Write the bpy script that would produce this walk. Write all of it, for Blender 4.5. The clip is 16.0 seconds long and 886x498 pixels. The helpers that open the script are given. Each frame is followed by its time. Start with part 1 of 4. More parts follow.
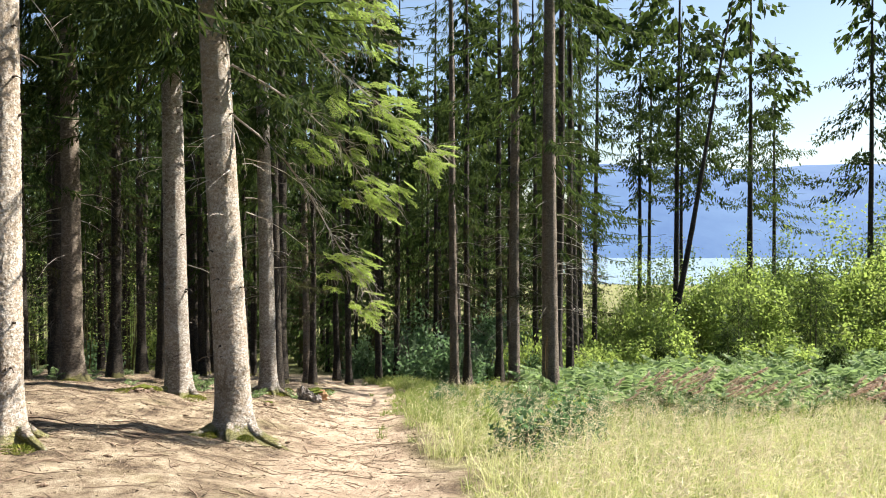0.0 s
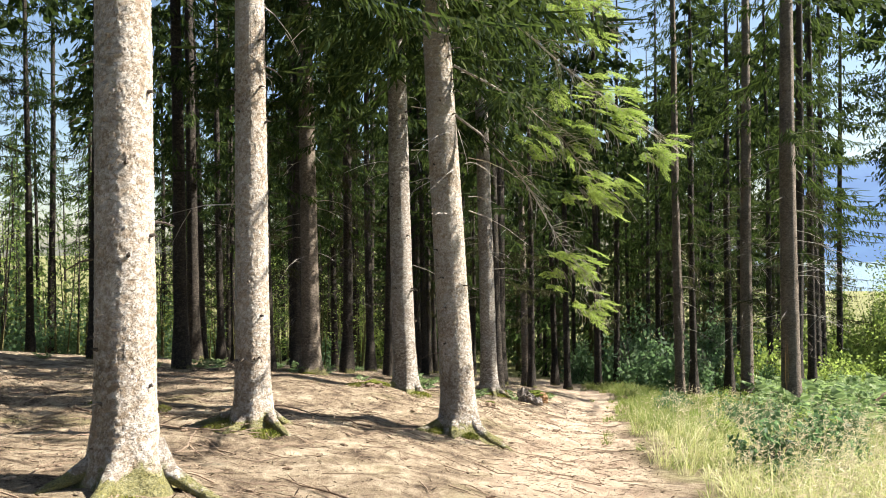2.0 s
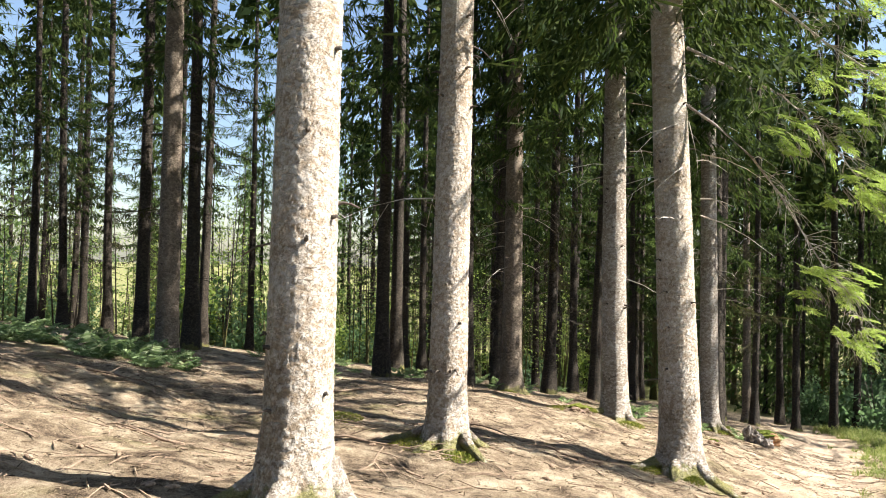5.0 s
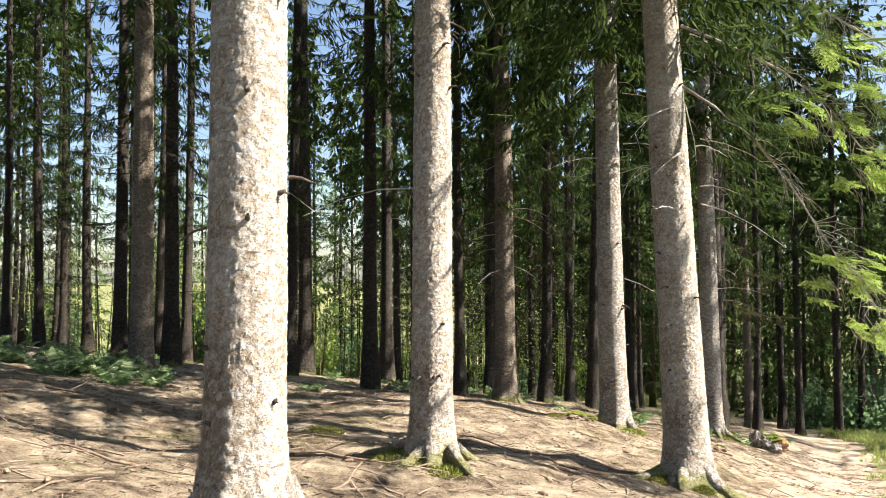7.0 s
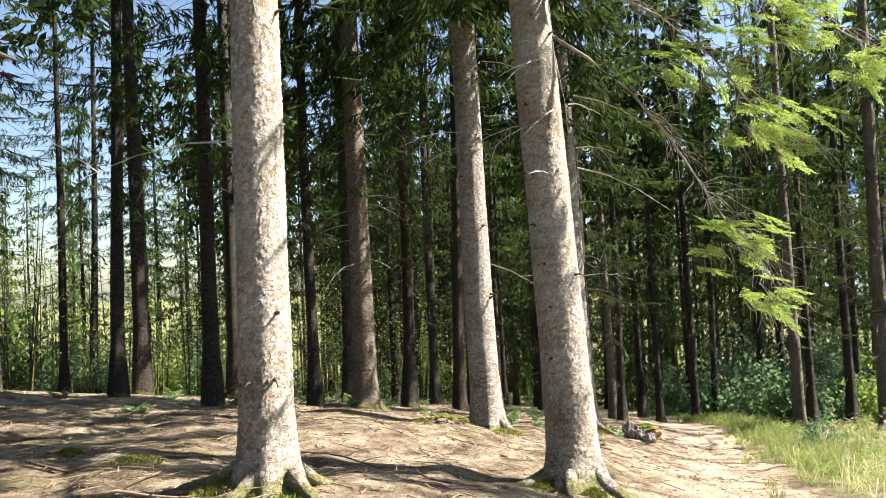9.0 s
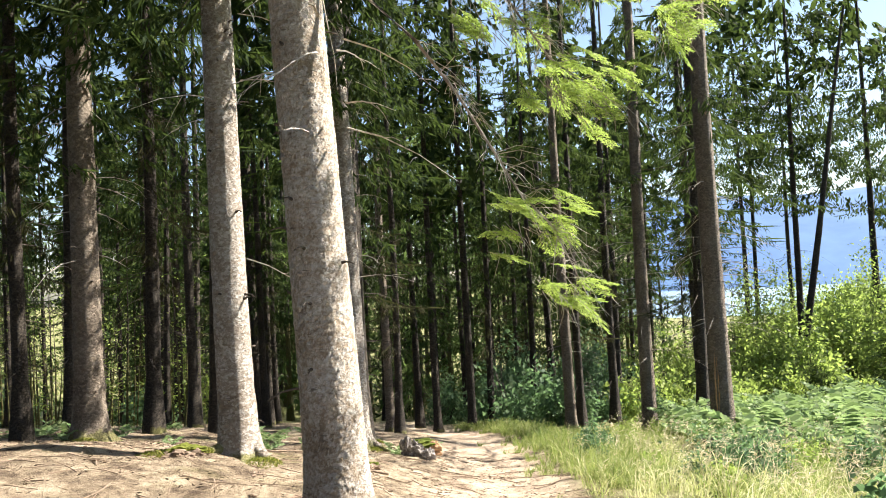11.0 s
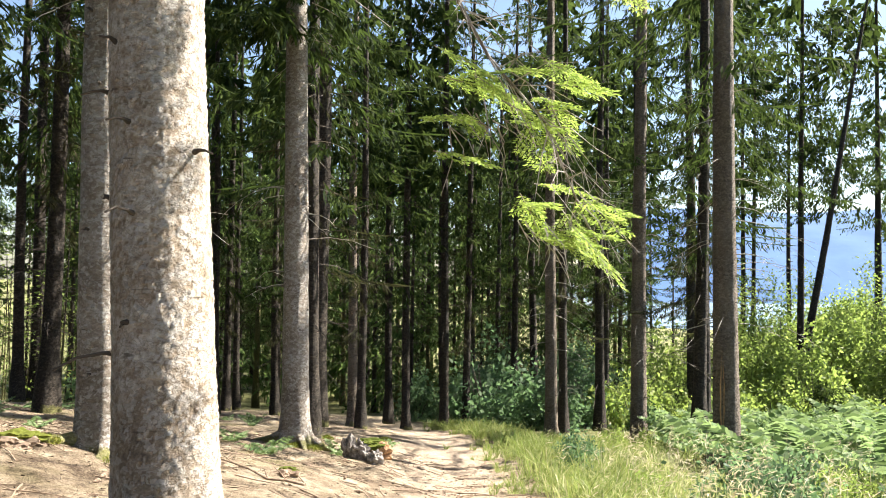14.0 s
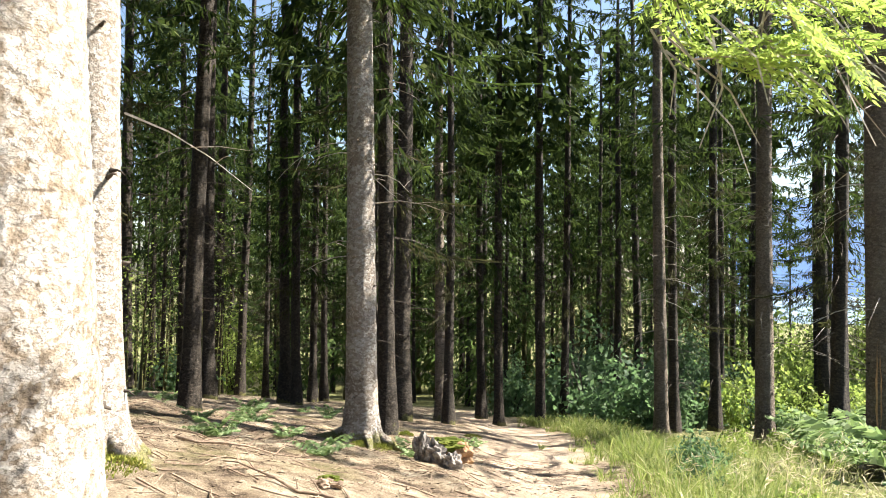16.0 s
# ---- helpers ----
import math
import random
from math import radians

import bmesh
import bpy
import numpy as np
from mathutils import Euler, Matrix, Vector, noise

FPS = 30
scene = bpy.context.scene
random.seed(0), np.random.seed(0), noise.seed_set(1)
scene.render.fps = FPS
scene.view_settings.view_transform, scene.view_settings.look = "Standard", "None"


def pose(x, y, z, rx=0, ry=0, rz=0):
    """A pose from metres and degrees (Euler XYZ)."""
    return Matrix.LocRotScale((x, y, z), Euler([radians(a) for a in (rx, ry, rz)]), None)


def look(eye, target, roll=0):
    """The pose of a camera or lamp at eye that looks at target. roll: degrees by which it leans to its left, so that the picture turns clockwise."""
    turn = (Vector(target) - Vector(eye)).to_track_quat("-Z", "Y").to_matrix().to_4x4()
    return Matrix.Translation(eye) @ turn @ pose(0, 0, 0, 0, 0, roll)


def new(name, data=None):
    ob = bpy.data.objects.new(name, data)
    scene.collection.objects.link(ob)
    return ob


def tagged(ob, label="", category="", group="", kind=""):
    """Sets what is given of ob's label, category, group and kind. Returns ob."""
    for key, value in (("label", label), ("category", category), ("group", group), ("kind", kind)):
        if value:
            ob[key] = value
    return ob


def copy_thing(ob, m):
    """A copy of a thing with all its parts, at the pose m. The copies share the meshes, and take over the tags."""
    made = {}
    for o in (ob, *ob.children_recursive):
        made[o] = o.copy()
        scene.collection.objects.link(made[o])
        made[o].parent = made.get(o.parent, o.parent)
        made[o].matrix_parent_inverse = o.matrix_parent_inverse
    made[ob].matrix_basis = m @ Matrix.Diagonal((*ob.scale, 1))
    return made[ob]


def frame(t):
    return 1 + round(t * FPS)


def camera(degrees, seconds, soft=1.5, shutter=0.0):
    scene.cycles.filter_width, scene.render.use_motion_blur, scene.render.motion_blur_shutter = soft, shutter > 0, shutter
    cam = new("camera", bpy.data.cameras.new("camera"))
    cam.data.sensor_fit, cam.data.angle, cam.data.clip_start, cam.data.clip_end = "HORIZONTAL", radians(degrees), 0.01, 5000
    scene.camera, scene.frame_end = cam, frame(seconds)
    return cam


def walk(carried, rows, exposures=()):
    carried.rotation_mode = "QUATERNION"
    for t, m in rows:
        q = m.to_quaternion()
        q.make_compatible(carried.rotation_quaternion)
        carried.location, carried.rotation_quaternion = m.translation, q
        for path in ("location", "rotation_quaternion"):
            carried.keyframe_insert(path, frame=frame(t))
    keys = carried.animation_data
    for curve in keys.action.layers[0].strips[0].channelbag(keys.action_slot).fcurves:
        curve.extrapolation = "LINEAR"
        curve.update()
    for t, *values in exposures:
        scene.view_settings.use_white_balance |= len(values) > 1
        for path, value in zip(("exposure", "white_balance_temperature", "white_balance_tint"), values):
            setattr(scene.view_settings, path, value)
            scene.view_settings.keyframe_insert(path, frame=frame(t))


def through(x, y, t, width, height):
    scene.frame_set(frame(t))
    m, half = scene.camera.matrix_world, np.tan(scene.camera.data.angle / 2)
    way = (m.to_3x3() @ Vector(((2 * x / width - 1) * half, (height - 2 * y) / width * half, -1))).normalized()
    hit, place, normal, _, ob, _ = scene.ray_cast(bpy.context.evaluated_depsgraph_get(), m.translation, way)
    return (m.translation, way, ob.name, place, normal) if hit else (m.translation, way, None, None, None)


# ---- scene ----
cam = camera(59.1, 16.0, 1.0)
PATH = [
    (0, (0.680, 2.344, 3.403), (0.554, 4.740, 3.360), -0.1),
    (0.5, (0.671, 2.390, 3.401), (0.416, 4.777, 3.359), 0.2),
    (1, (0.619, 2.479, 3.371), (0.234, 4.848, 3.330), 0.0),
    (1.5, (0.563, 2.538, 3.314), (-0.006, 4.870, 3.286), -1.1),
    (2, (0.497, 2.618, 3.278), (-0.270, 4.892, 3.257), -0.8),
    (2.5, (0.408, 2.780, 3.254), (-0.493, 5.005, 3.238), -0.8),
    (3, (0.248, 3.048, 3.222), (-0.786, 5.214, 3.208), 0.5),
    (3.5, (0.161, 3.186, 3.202), (-1.021, 5.274, 3.190), 0.2),
    (5.8, (-0.209, 4.034, 3.061), (-1.574, 6.007, 3.119), 0.3),
    (6, (-0.143, 4.093, 3.070), (-1.522, 6.058, 3.127), -0.2),
    (6.5, (-0.250, 4.242, 3.000), (-1.572, 6.245, 3.064), -0.0),
    (7, (-0.430, 4.456, 2.905), (-1.738, 6.467, 2.981), -0.3),
    (7.5, (-0.516, 4.691, 2.849), (-1.831, 6.697, 2.922), -0.4),
    (8, (-0.564, 5.088, 2.758), (-1.933, 7.058, 2.840), 0.1),
    (8.5, (-1.001, 5.592, 2.638), (-2.160, 7.692, 2.729), -1.3),
    (9, (-1.146, 5.908, 2.612), (-2.071, 8.119, 2.702), -2.7),
    (9.5, (-1.225, 6.355, 2.591), (-1.975, 8.634, 2.672), -2.6),
    (10, (-1.423, 6.922, 2.492), (-1.937, 9.265, 2.579), -1.2),
    (10.2, (-1.466, 7.098, 2.502), (-1.895, 9.458, 2.585), -1.6),
    (12.3, (-1.490, 8.952, 2.170), (-1.710, 11.339, 2.279), -2.9),
    (12.5, (-1.466, 9.131, 2.178), (-1.692, 11.518, 2.286), -2.3),
    (13, (-1.447, 9.502, 2.040), (-1.670, 11.888, 2.155), -1.8),
    (13.5, (-1.448, 9.948, 2.023), (-1.673, 12.335, 2.124), -1.8),
    (14, (-1.391, 10.460, 1.936), (-1.643, 12.846, 2.020), 0.7),
    (14.5, (-1.429, 10.945, 1.849), (-1.698, 13.330, 1.916), 0.4),
    (15, (-1.480, 11.458, 1.778), (-1.805, 13.835, 1.850), 0.4),
    (15.5, (-1.447, 11.994, 1.727), (-1.924, 14.345, 1.800), 1.7),
    (16, (-1.498, 12.554, 1.591), (-2.046, 14.891, 1.654), 0.4),
]
walk(cam, [(t, look(eye, target, roll)) for t, eye, target, roll in PATH], ((0, 1.6), (3.5, 1.8), (9, 1.9), (16, 2.05)))

# world, sun, exposure
SUN_AZ, SUN_EL = 63.0, 47.0   # compass from +y towards +x, and height, in degrees
world = bpy.data.worlds.new("world")
scene.world = world
world.use_nodes = True
wn = world.node_tree
sky = wn.nodes.new("ShaderNodeTexSky")
sky.sky_type = "NISHITA"
sky.sun_disc = False
sky.sun_elevation, sky.sun_rotation = radians(SUN_EL), radians(SUN_AZ)
sky.dust_density, sky.air_density = 0.9, 1.0
wn.nodes["Background"].inputs["Strength"].default_value = 0.058
wn.links.new(sky.outputs["Color"], wn.nodes["Background"].inputs["Color"])
sun = new("sun", bpy.data.lights.new("sun", "SUN"))
sun.data.energy, sun.data.angle, sun.data.color = 5.0, radians(0.53), (1.0, 0.95, 0.85)
sd = Vector((math.sin(radians(SUN_AZ)) * math.cos(radians(SUN_EL)), math.cos(radians(SUN_AZ)) * math.cos(radians(SUN_EL)), math.sin(radians(SUN_EL))))
sun.matrix_world = look(sd * 60, (0, 0, 0))


# ---- materials ----
def mat(name):
    m = bpy.data.materials.new(name)
    m.use_nodes = True
    nt = m.node_tree
    return m, nt, nt.nodes["Principled BSDF"]


def add(nt, kind, **kw):
    n = nt.nodes.new(kind)
    for k, v in kw.items():
        n.inputs[k].default_value = v
    return n


def ramp(nt, source, stops):
    r = nt.nodes.new("ShaderNodeValToRGB")
    els = r.color_ramp.elements
    while len(els) < len(stops):
        els.new(0.5)
    for el, (p, c) in zip(els, stops):
        el.position, el.color = p, (*c, 1)
    nt.links.new(source, r.inputs["Fac"])
    return r.outputs["Color"]


def mix(nt, fac, a, b):
    m = nt.nodes.new("ShaderNodeMix")
    m.data_type = "RGBA"
    for sock, v in ((m.inputs[0], fac), (m.inputs[6], a), (m.inputs[7], b)):
        if isinstance(v, (int, float)):
            sock.default_value = v
        elif isinstance(v, tuple):
            sock.default_value = (*v, 1)
        else:
            nt.links.new(v, sock)
    return m.outputs[2]


def maths(nt, op, a, b=0.0):
    m = nt.nodes.new("ShaderNodeMath")
    m.operation = op
    for sock, v in ((m.inputs[0], a), (m.inputs[1], b)):
        if isinstance(v, (int, float)):
            sock.default_value = v
        else:
            nt.links.new(v, sock)
    return m.outputs[0]


def coords(nt, scale=(1, 1, 1)):
    tc = nt.nodes.new("ShaderNodeTexCoord")
    mp = nt.nodes.new("ShaderNodeMapping")
    mp.inputs["Scale"].default_value = scale
    nt.links.new(tc.outputs["Object"], mp.inputs["Vector"])
    return mp.outputs["Vector"], tc


def noise_tex(nt, vec, scale, detail=4.0, rough=0.55):
    n = add(nt, "ShaderNodeTexNoise", Scale=scale, Detail=detail, Roughness=rough)
    nt.links.new(vec, n.inputs["Vector"])
    return n.outputs["Fac"]


def bump(nt, bsdf, height, strength, distance):
    b = add(nt, "ShaderNodeBump", Strength=strength, Distance=distance)
    nt.links.new(height, b.inputs["Height"])
    nt.links.new(b.outputs["Normal"], bsdf.inputs["Normal"])


def bark_material(name, dark, mid, light, moss, relief=0.02, plates=""):
    """Scaly bark: small pale flakes with sharp edges over brown, dark scars across, moss at the foot. plates: an attribute that holds built plates."""
    m, nt, b = mat(name)
    vec, tc = coords(nt, (1, 1, 1.25))
    big = noise_tex(nt, vec, 1.3)
    mid_n = noise_tex(nt, vec, 14.0, 4.0, 0.6)
    fine = noise_tex(nt, vec, 75.0, 6.0, 0.7)
    warp = nt.nodes.new("ShaderNodeVectorMath")
    warp.operation = "MULTIPLY_ADD"
    wob = add(nt, "ShaderNodeTexNoise", Scale=16.0, Detail=3.0)
    nt.links.new(vec, wob.inputs["Vector"])
    nt.links.new(wob.outputs["Color"], warp.inputs[0])
    warp.inputs[1].default_value = (0.13, 0.13, 0.1)
    nt.links.new(vec, warp.inputs[2])
    cells = add(nt, "ShaderNodeTexVoronoi", Scale=27.0)
    rims = add(nt, "ShaderNodeTexVoronoi", Scale=27.0)
    rims.feature = "DISTANCE_TO_EDGE"
    nt.links.new(warp.outputs[0], cells.inputs["Vector"])
    nt.links.new(warp.outputs[0], rims.inputs["Vector"])
    cell = nt.nodes.new("ShaderNodeSeparateXYZ")
    nt.links.new(cells.outputs["Color"], cell.inputs[0])
    scales = cell.outputs["X"]
    middle, here = nt.nodes.new("ShaderNodeSeparateXYZ"), nt.nodes.new("ShaderNodeSeparateXYZ")
    nt.links.new(cells.outputs["Position"], middle.inputs[0])
    nt.links.new(warp.outputs[0], here.inputs[0])
    lift = maths(nt, "MULTIPLY", maths(nt, "MULTIPLY", maths(nt, "SUBTRACT", middle.outputs["Z"], here.outputs["Z"]), 26.0), maths(nt, "ADD", scales, 0.5))
    crack = maths(nt, "MULTIPLY", maths(nt, "LESS_THAN", rims.outputs["Distance"], 0.07), maths(nt, "GREATER_THAN", mid_n, 0.5))
    plate = scales
    if plates:
        at2 = nt.nodes.new("ShaderNodeAttribute")
        at2.attribute_name = plates
        plate = at2.outputs["Fac"]
    shade = maths(nt, "ADD", maths(nt, "MULTIPLY", plate, 0.12), maths(nt, "ADD", maths(nt, "MULTIPLY", fine, 0.22), maths(nt, "MULTIPLY", maths(nt, "ADD", big, mid_n), 0.27)))
    col = ramp(nt, shade, [(0.27, dark), (0.4, mid), (0.6, light)])
    col = mix(nt, maths(nt, "MULTIPLY", crack, 0.35), col, dark)
    col = mix(nt, maths(nt, "MULTIPLY", maths(nt, "GREATER_THAN", scales, 0.72), 0.3), col, light)
    wide, _ = coords(nt, (5.5, 5.5, 30))
    scar = nt.nodes.new("ShaderNodeClamp")
    nt.links.new(maths(nt, "MULTIPLY", maths(nt, "SUBTRACT", noise_tex(nt, wide, 1.0, 2.0, 0.5), 0.68), 14.0), scar.inputs["Value"])
    col = mix(nt, maths(nt, "MULTIPLY", scar.outputs[0], 0.75), col, dark)
    sep = nt.nodes.new("ShaderNodeSeparateXYZ")
    nt.links.new(tc.outputs["Object"], sep.inputs[0])
    mo = noise_tex(nt, vec, 3.6, 5.0, 0.7)
    low = maths(nt, "SUBTRACT", maths(nt, "MULTIPLY", mo, 1.7), maths(nt, "ADD", maths(nt, "MULTIPLY", sep.outputs["Z"], 1.5), 0.58))
    lowc = nt.nodes.new("ShaderNodeClamp")
    nt.links.new(maths(nt, "MULTIPLY", low, 6.0), lowc.inputs["Value"])
    mosscol = ramp(nt, fine, [(0.35, (0.05, 0.055, 0.015)), (0.65, (0.24, 0.22, 0.06))])
    col = mix(nt, maths(nt, "MULTIPLY", lowc.outputs[0], moss), col, mosscol)
    nt.links.new(col, b.inputs["Base Color"])
    b.inputs["Roughness"].default_value = 0.85
    b.inputs["Specular IOR Level"].default_value = 0.25
    h = maths(nt, "ADD", maths(nt, "ADD", lift, maths(nt, "MULTIPLY", fine, 0.5)), maths(nt, "ADD", maths(nt, "MULTIPLY", scales, 0.8), maths(nt, "MULTIPLY", maths(nt, "SUBTRACT", mid_n, crack), 0.6)))
    bump(nt, b, h, 1.0, relief * 1.3)
    return m


def leaf_material(name, stops, through, trans=0.45, rough=0.5, gloss=0.12):
    """A leaf: its colour changes from piece to piece, and light shines through it."""
    m, nt, b = mat(name)
    geo = nt.nodes.new("ShaderNodeNewGeometry")
    info = nt.nodes.new("ShaderNodeObjectInfo")
    vec, _ = coords(nt)
    patch = maths(nt, "ADD", maths(nt, "MULTIPLY", noise_tex(nt, vec, 1.6, 3.0), 0.6), maths(nt, "MULTIPLY", noise_tex(nt, vec, 0.35, 2.0), 0.4))
    f = maths(nt, "ADD", maths(nt, "MULTIPLY", geo.outputs["Random Per Island"], 0.62), maths(nt, "ADD", maths(nt, "MULTIPLY", patch, 0.6), maths(nt, "MULTIPLY", info.outputs["Random"], 0.2)))
    col = ramp(nt, maths(nt, "SUBTRACT", f, 0.15), stops)
    nt.links.new(col, b.inputs["Base Color"])
    b.inputs["Roughness"].default_value = rough
    b.inputs["Specular IOR Level"].default_value = gloss
    tr = nt.nodes.new("ShaderNodeBsdfTranslucent")
    nt.links.new(mix(nt, 0.6, col, through), tr.inputs["Color"])
    mx = nt.nodes.new("ShaderNodeMixShader")
    mx.inputs[0].default_value = trans
    nt.links.new(b.outputs[0], mx.inputs[1])
    nt.links.new(tr.outputs[0], mx.inputs[2])
    nt.links.new(mx.outputs[0], nt.nodes["Material Output"].inputs["Surface"])
    return m


def plain_material(name, a, c, scale, rough=0.85, relief=0.01):
    m, nt, b = mat(name)
    vec, _ = coords(nt)
    n = noise_tex(nt, vec, scale, 6.0, 0.65)
    info = nt.nodes.new("ShaderNodeObjectInfo")
    f = maths(nt, "ADD", n, maths(nt, "MULTIPLY", maths(nt, "SUBTRACT", info.outputs["Random"], 0.5), 0.25))
    nt.links.new(ramp(nt, f, [(0.3, a), (0.7, c)]), b.inputs["Base Color"])
    b.inputs["Roughness"].default_value = rough
    b.inputs["Specular IOR Level"].default_value = 0.25
    bump(nt, b, n, 0.7, relief)
    return m


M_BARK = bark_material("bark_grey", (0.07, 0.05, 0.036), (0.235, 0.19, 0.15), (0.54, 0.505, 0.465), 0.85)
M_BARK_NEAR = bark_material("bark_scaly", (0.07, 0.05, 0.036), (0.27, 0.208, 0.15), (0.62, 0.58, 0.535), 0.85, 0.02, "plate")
# Same spruce bark, darkened in colour for half and deep shade.
M_BARK_HALF_SHADE = bark_material("bark_half_shaded", (0.042, 0.031, 0.023), (0.13, 0.1, 0.074), (0.29, 0.235, 0.185), 0.7)
M_BARK_SHADE = bark_material("bark_deep_shaded", (0.009, 0.007, 0.005), (0.026, 0.02, 0.015), (0.09, 0.07, 0.052), 0.6, 0.015)
M_DEADWOOD = plain_material("dead_twig", (0.16, 0.13, 0.11), (0.42, 0.38, 0.34), 12.0)
M_DARKTWIG = plain_material("dark_twig", (0.03, 0.024, 0.02), (0.1, 0.08, 0.065), 12.0)
M_LITTER = plain_material("litter_wood", (0.10, 0.065, 0.045), (0.34, 0.25, 0.18), 20.0)
M_STUMP = plain_material("weathered_stump", (0.10, 0.085, 0.075), (0.45, 0.41, 0.37), 9.0, 0.9, 0.03)
M_SCAR = plain_material("bare_wood", (0.30, 0.17, 0.09), (0.48, 0.32, 0.19), 14.0)
M_MOSS = leaf_material("moss", [(0.2, (0.06, 0.085, 0.015)), (0.6, (0.19, 0.2, 0.04)), (0.9, (0.3, 0.27, 0.08))], (0.3, 0.35, 0.05), 0.25, 0.9)
# Near-black crown needles: the wood's deep shade is put into their colour.
M_NEEDLE = leaf_material("shaded_spruce_needles", [(0.1, (0.004, 0.008, 0.004)), (0.6, (0.014, 0.026, 0.009)), (0.95, (0.085, 0.105, 0.032))], (0.18, 0.27, 0.06), 0.22, 0.7, 0.04)
# Paler copy for woods(), with sunlight put into the needle colour.
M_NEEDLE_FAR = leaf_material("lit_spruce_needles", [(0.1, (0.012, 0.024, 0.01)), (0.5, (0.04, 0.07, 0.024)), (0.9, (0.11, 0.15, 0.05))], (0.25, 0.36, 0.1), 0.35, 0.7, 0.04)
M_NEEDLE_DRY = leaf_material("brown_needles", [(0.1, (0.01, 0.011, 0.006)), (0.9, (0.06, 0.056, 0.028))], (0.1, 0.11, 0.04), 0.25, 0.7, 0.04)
# Brighter needle copy: sunshine on the bough tips, put into the colour.
M_NEEDLE_LIT = leaf_material("sunlit_bough_needles", [(0.1, (0.08, 0.13, 0.03)), (0.5, (0.18, 0.25, 0.055)), (0.9, (0.35, 0.42, 0.12))], (0.5, 0.66, 0.14), 0.48)
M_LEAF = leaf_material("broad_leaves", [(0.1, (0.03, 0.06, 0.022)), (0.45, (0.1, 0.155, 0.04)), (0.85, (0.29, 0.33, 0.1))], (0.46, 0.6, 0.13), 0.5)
# Darker leaf copy: dark green herbs, and shade coloured into bushes under trees.
M_LEAF_DARK = leaf_material("shaded_dark_leaves", [(0.1, (0.025, 0.05, 0.03)), (0.5, (0.065, 0.11, 0.06)), (0.9, (0.16, 0.22, 0.12))], (0.24, 0.4, 0.16), 0.45)
M_FERN = leaf_material("fern_fronds", [(0.1, (0.035, 0.07, 0.03)), (0.5, (0.15, 0.215, 0.1)), (0.9, (0.42, 0.47, 0.28))], (0.36, 0.5, 0.17), 0.4, 0.6, 0.06)
M_GRASS = leaf_material("meadow_grass", [(0.08, (0.1, 0.16, 0.04)), (0.3, (0.26, 0.32, 0.09)), (0.5, (0.5, 0.5, 0.21)), (0.76, (0.74, 0.69, 0.46))], (0.62, 0.64, 0.26), 0.4, 0.55)
M_GRASS_GREEN = leaf_material("green_grass", [(0.1, (0.05, 0.09, 0.025)), (0.45, (0.11, 0.16, 0.04)), (0.8, (0.27, 0.27, 0.1)), (0.95, (0.5, 0.45, 0.27))], (0.4, 0.5, 0.12), 0.4, 0.5)
M_CHIP = leaf_material("litter_chips", [(0.15, (0.02, 0.015, 0.011)), (0.5, (0.1, 0.07, 0.048)), (0.75, (0.33, 0.25, 0.17)), (0.98, (0.6, 0.52, 0.4))], (0.3, 0.22, 0.14), 0.05, 0.8)
M_SEED = leaf_material("pale_seed_heads", [(0.1, (0.4, 0.33, 0.2)), (0.9, (0.72, 0.63, 0.46))], (0.65, 0.55, 0.35), 0.35, 0.8)
M_PLUME = leaf_material("reed_plumes", [(0.1, (0.3, 0.2, 0.15)), (0.9, (0.55, 0.43, 0.34))], (0.6, 0.45, 0.35), 0.35, 0.8)


# ---- the lie of the land ----
def sclamp(v, lo, hi, k=3.0):
    """v held softly between lo and hi."""
    v = lo + k * np.logaddexp(0, (v - lo) / k)
    return hi - k * np.logaddexp(0, (hi - v) / k)


def path_x(y):
    return np.interp(y, [-6, 2, 8, 14, 20, 26, 31, 36, 45], [1.6, 0.75, -0.35, -1.35, -2.2, -2.75, -3.6, -4.9, -8.5])


BUMPS = [(-7.0, 17.0, 0.38, 3.2), (-9.3, 22.6, 0.3, 3.2), (-8.3, 9.9, -0.3, 2.4), (-14.0, 14.0, -0.2, 4.0), (-4.9, 11.0, 0.12, 1.6),
         (-3.4, 14.5, -0.12, 1.4), (-3.4, 7.4, 0.1, 1.3), (0.7, 2.0, 0.15, 2.5), (-3.9, 22.6, 0.1, 1.2)]


def land(x, y):
    x, y = np.asarray(x, float), np.asarray(y, float)
    u, v = sclamp(x, -13, 24), sclamp(y, -8, 62)
    z = 2.115 - 0.0829 * u - 0.1429 * v + 0.00318 * u * u + 0.00214 * u * v - 0.00009 * v * v
    for bx, by, h, r in BUMPS:
        z = z + h * np.exp(-((x - bx) ** 2 + (y - by) ** 2) / (r * r))
    z = z - 0.17 * np.exp(-((x - path_x(y)) / 1.15) ** 2) * np.clip((48 - y) / 10, 0, 1)
    far = np.hypot(x + 3, y - 20)
    return z - 0.056 * np.clip(far - 58, 0, 760)


def hash2(i, j, seed):
    h = np.sin(i * 127.1 + j * 311.7 + seed * 74.7) * 43758.5453
    return h - np.floor(h)


def vnoise(x, y, seed=0):
    i, j = np.floor(x), np.floor(y)
    f, g = x - i, y - j
    f, g = f * f * (3 - 2 * f), g * g * (3 - 2 * g)
    a, b = hash2(i, j, seed), hash2(i + 1, j, seed)
    c, d = hash2(i, j + 1, seed), hash2(i + 1, j + 1, seed)
    return (a * (1 - f) + b * f) * (1 - g) + (c * (1 - f) + d * f) * g - 0.5


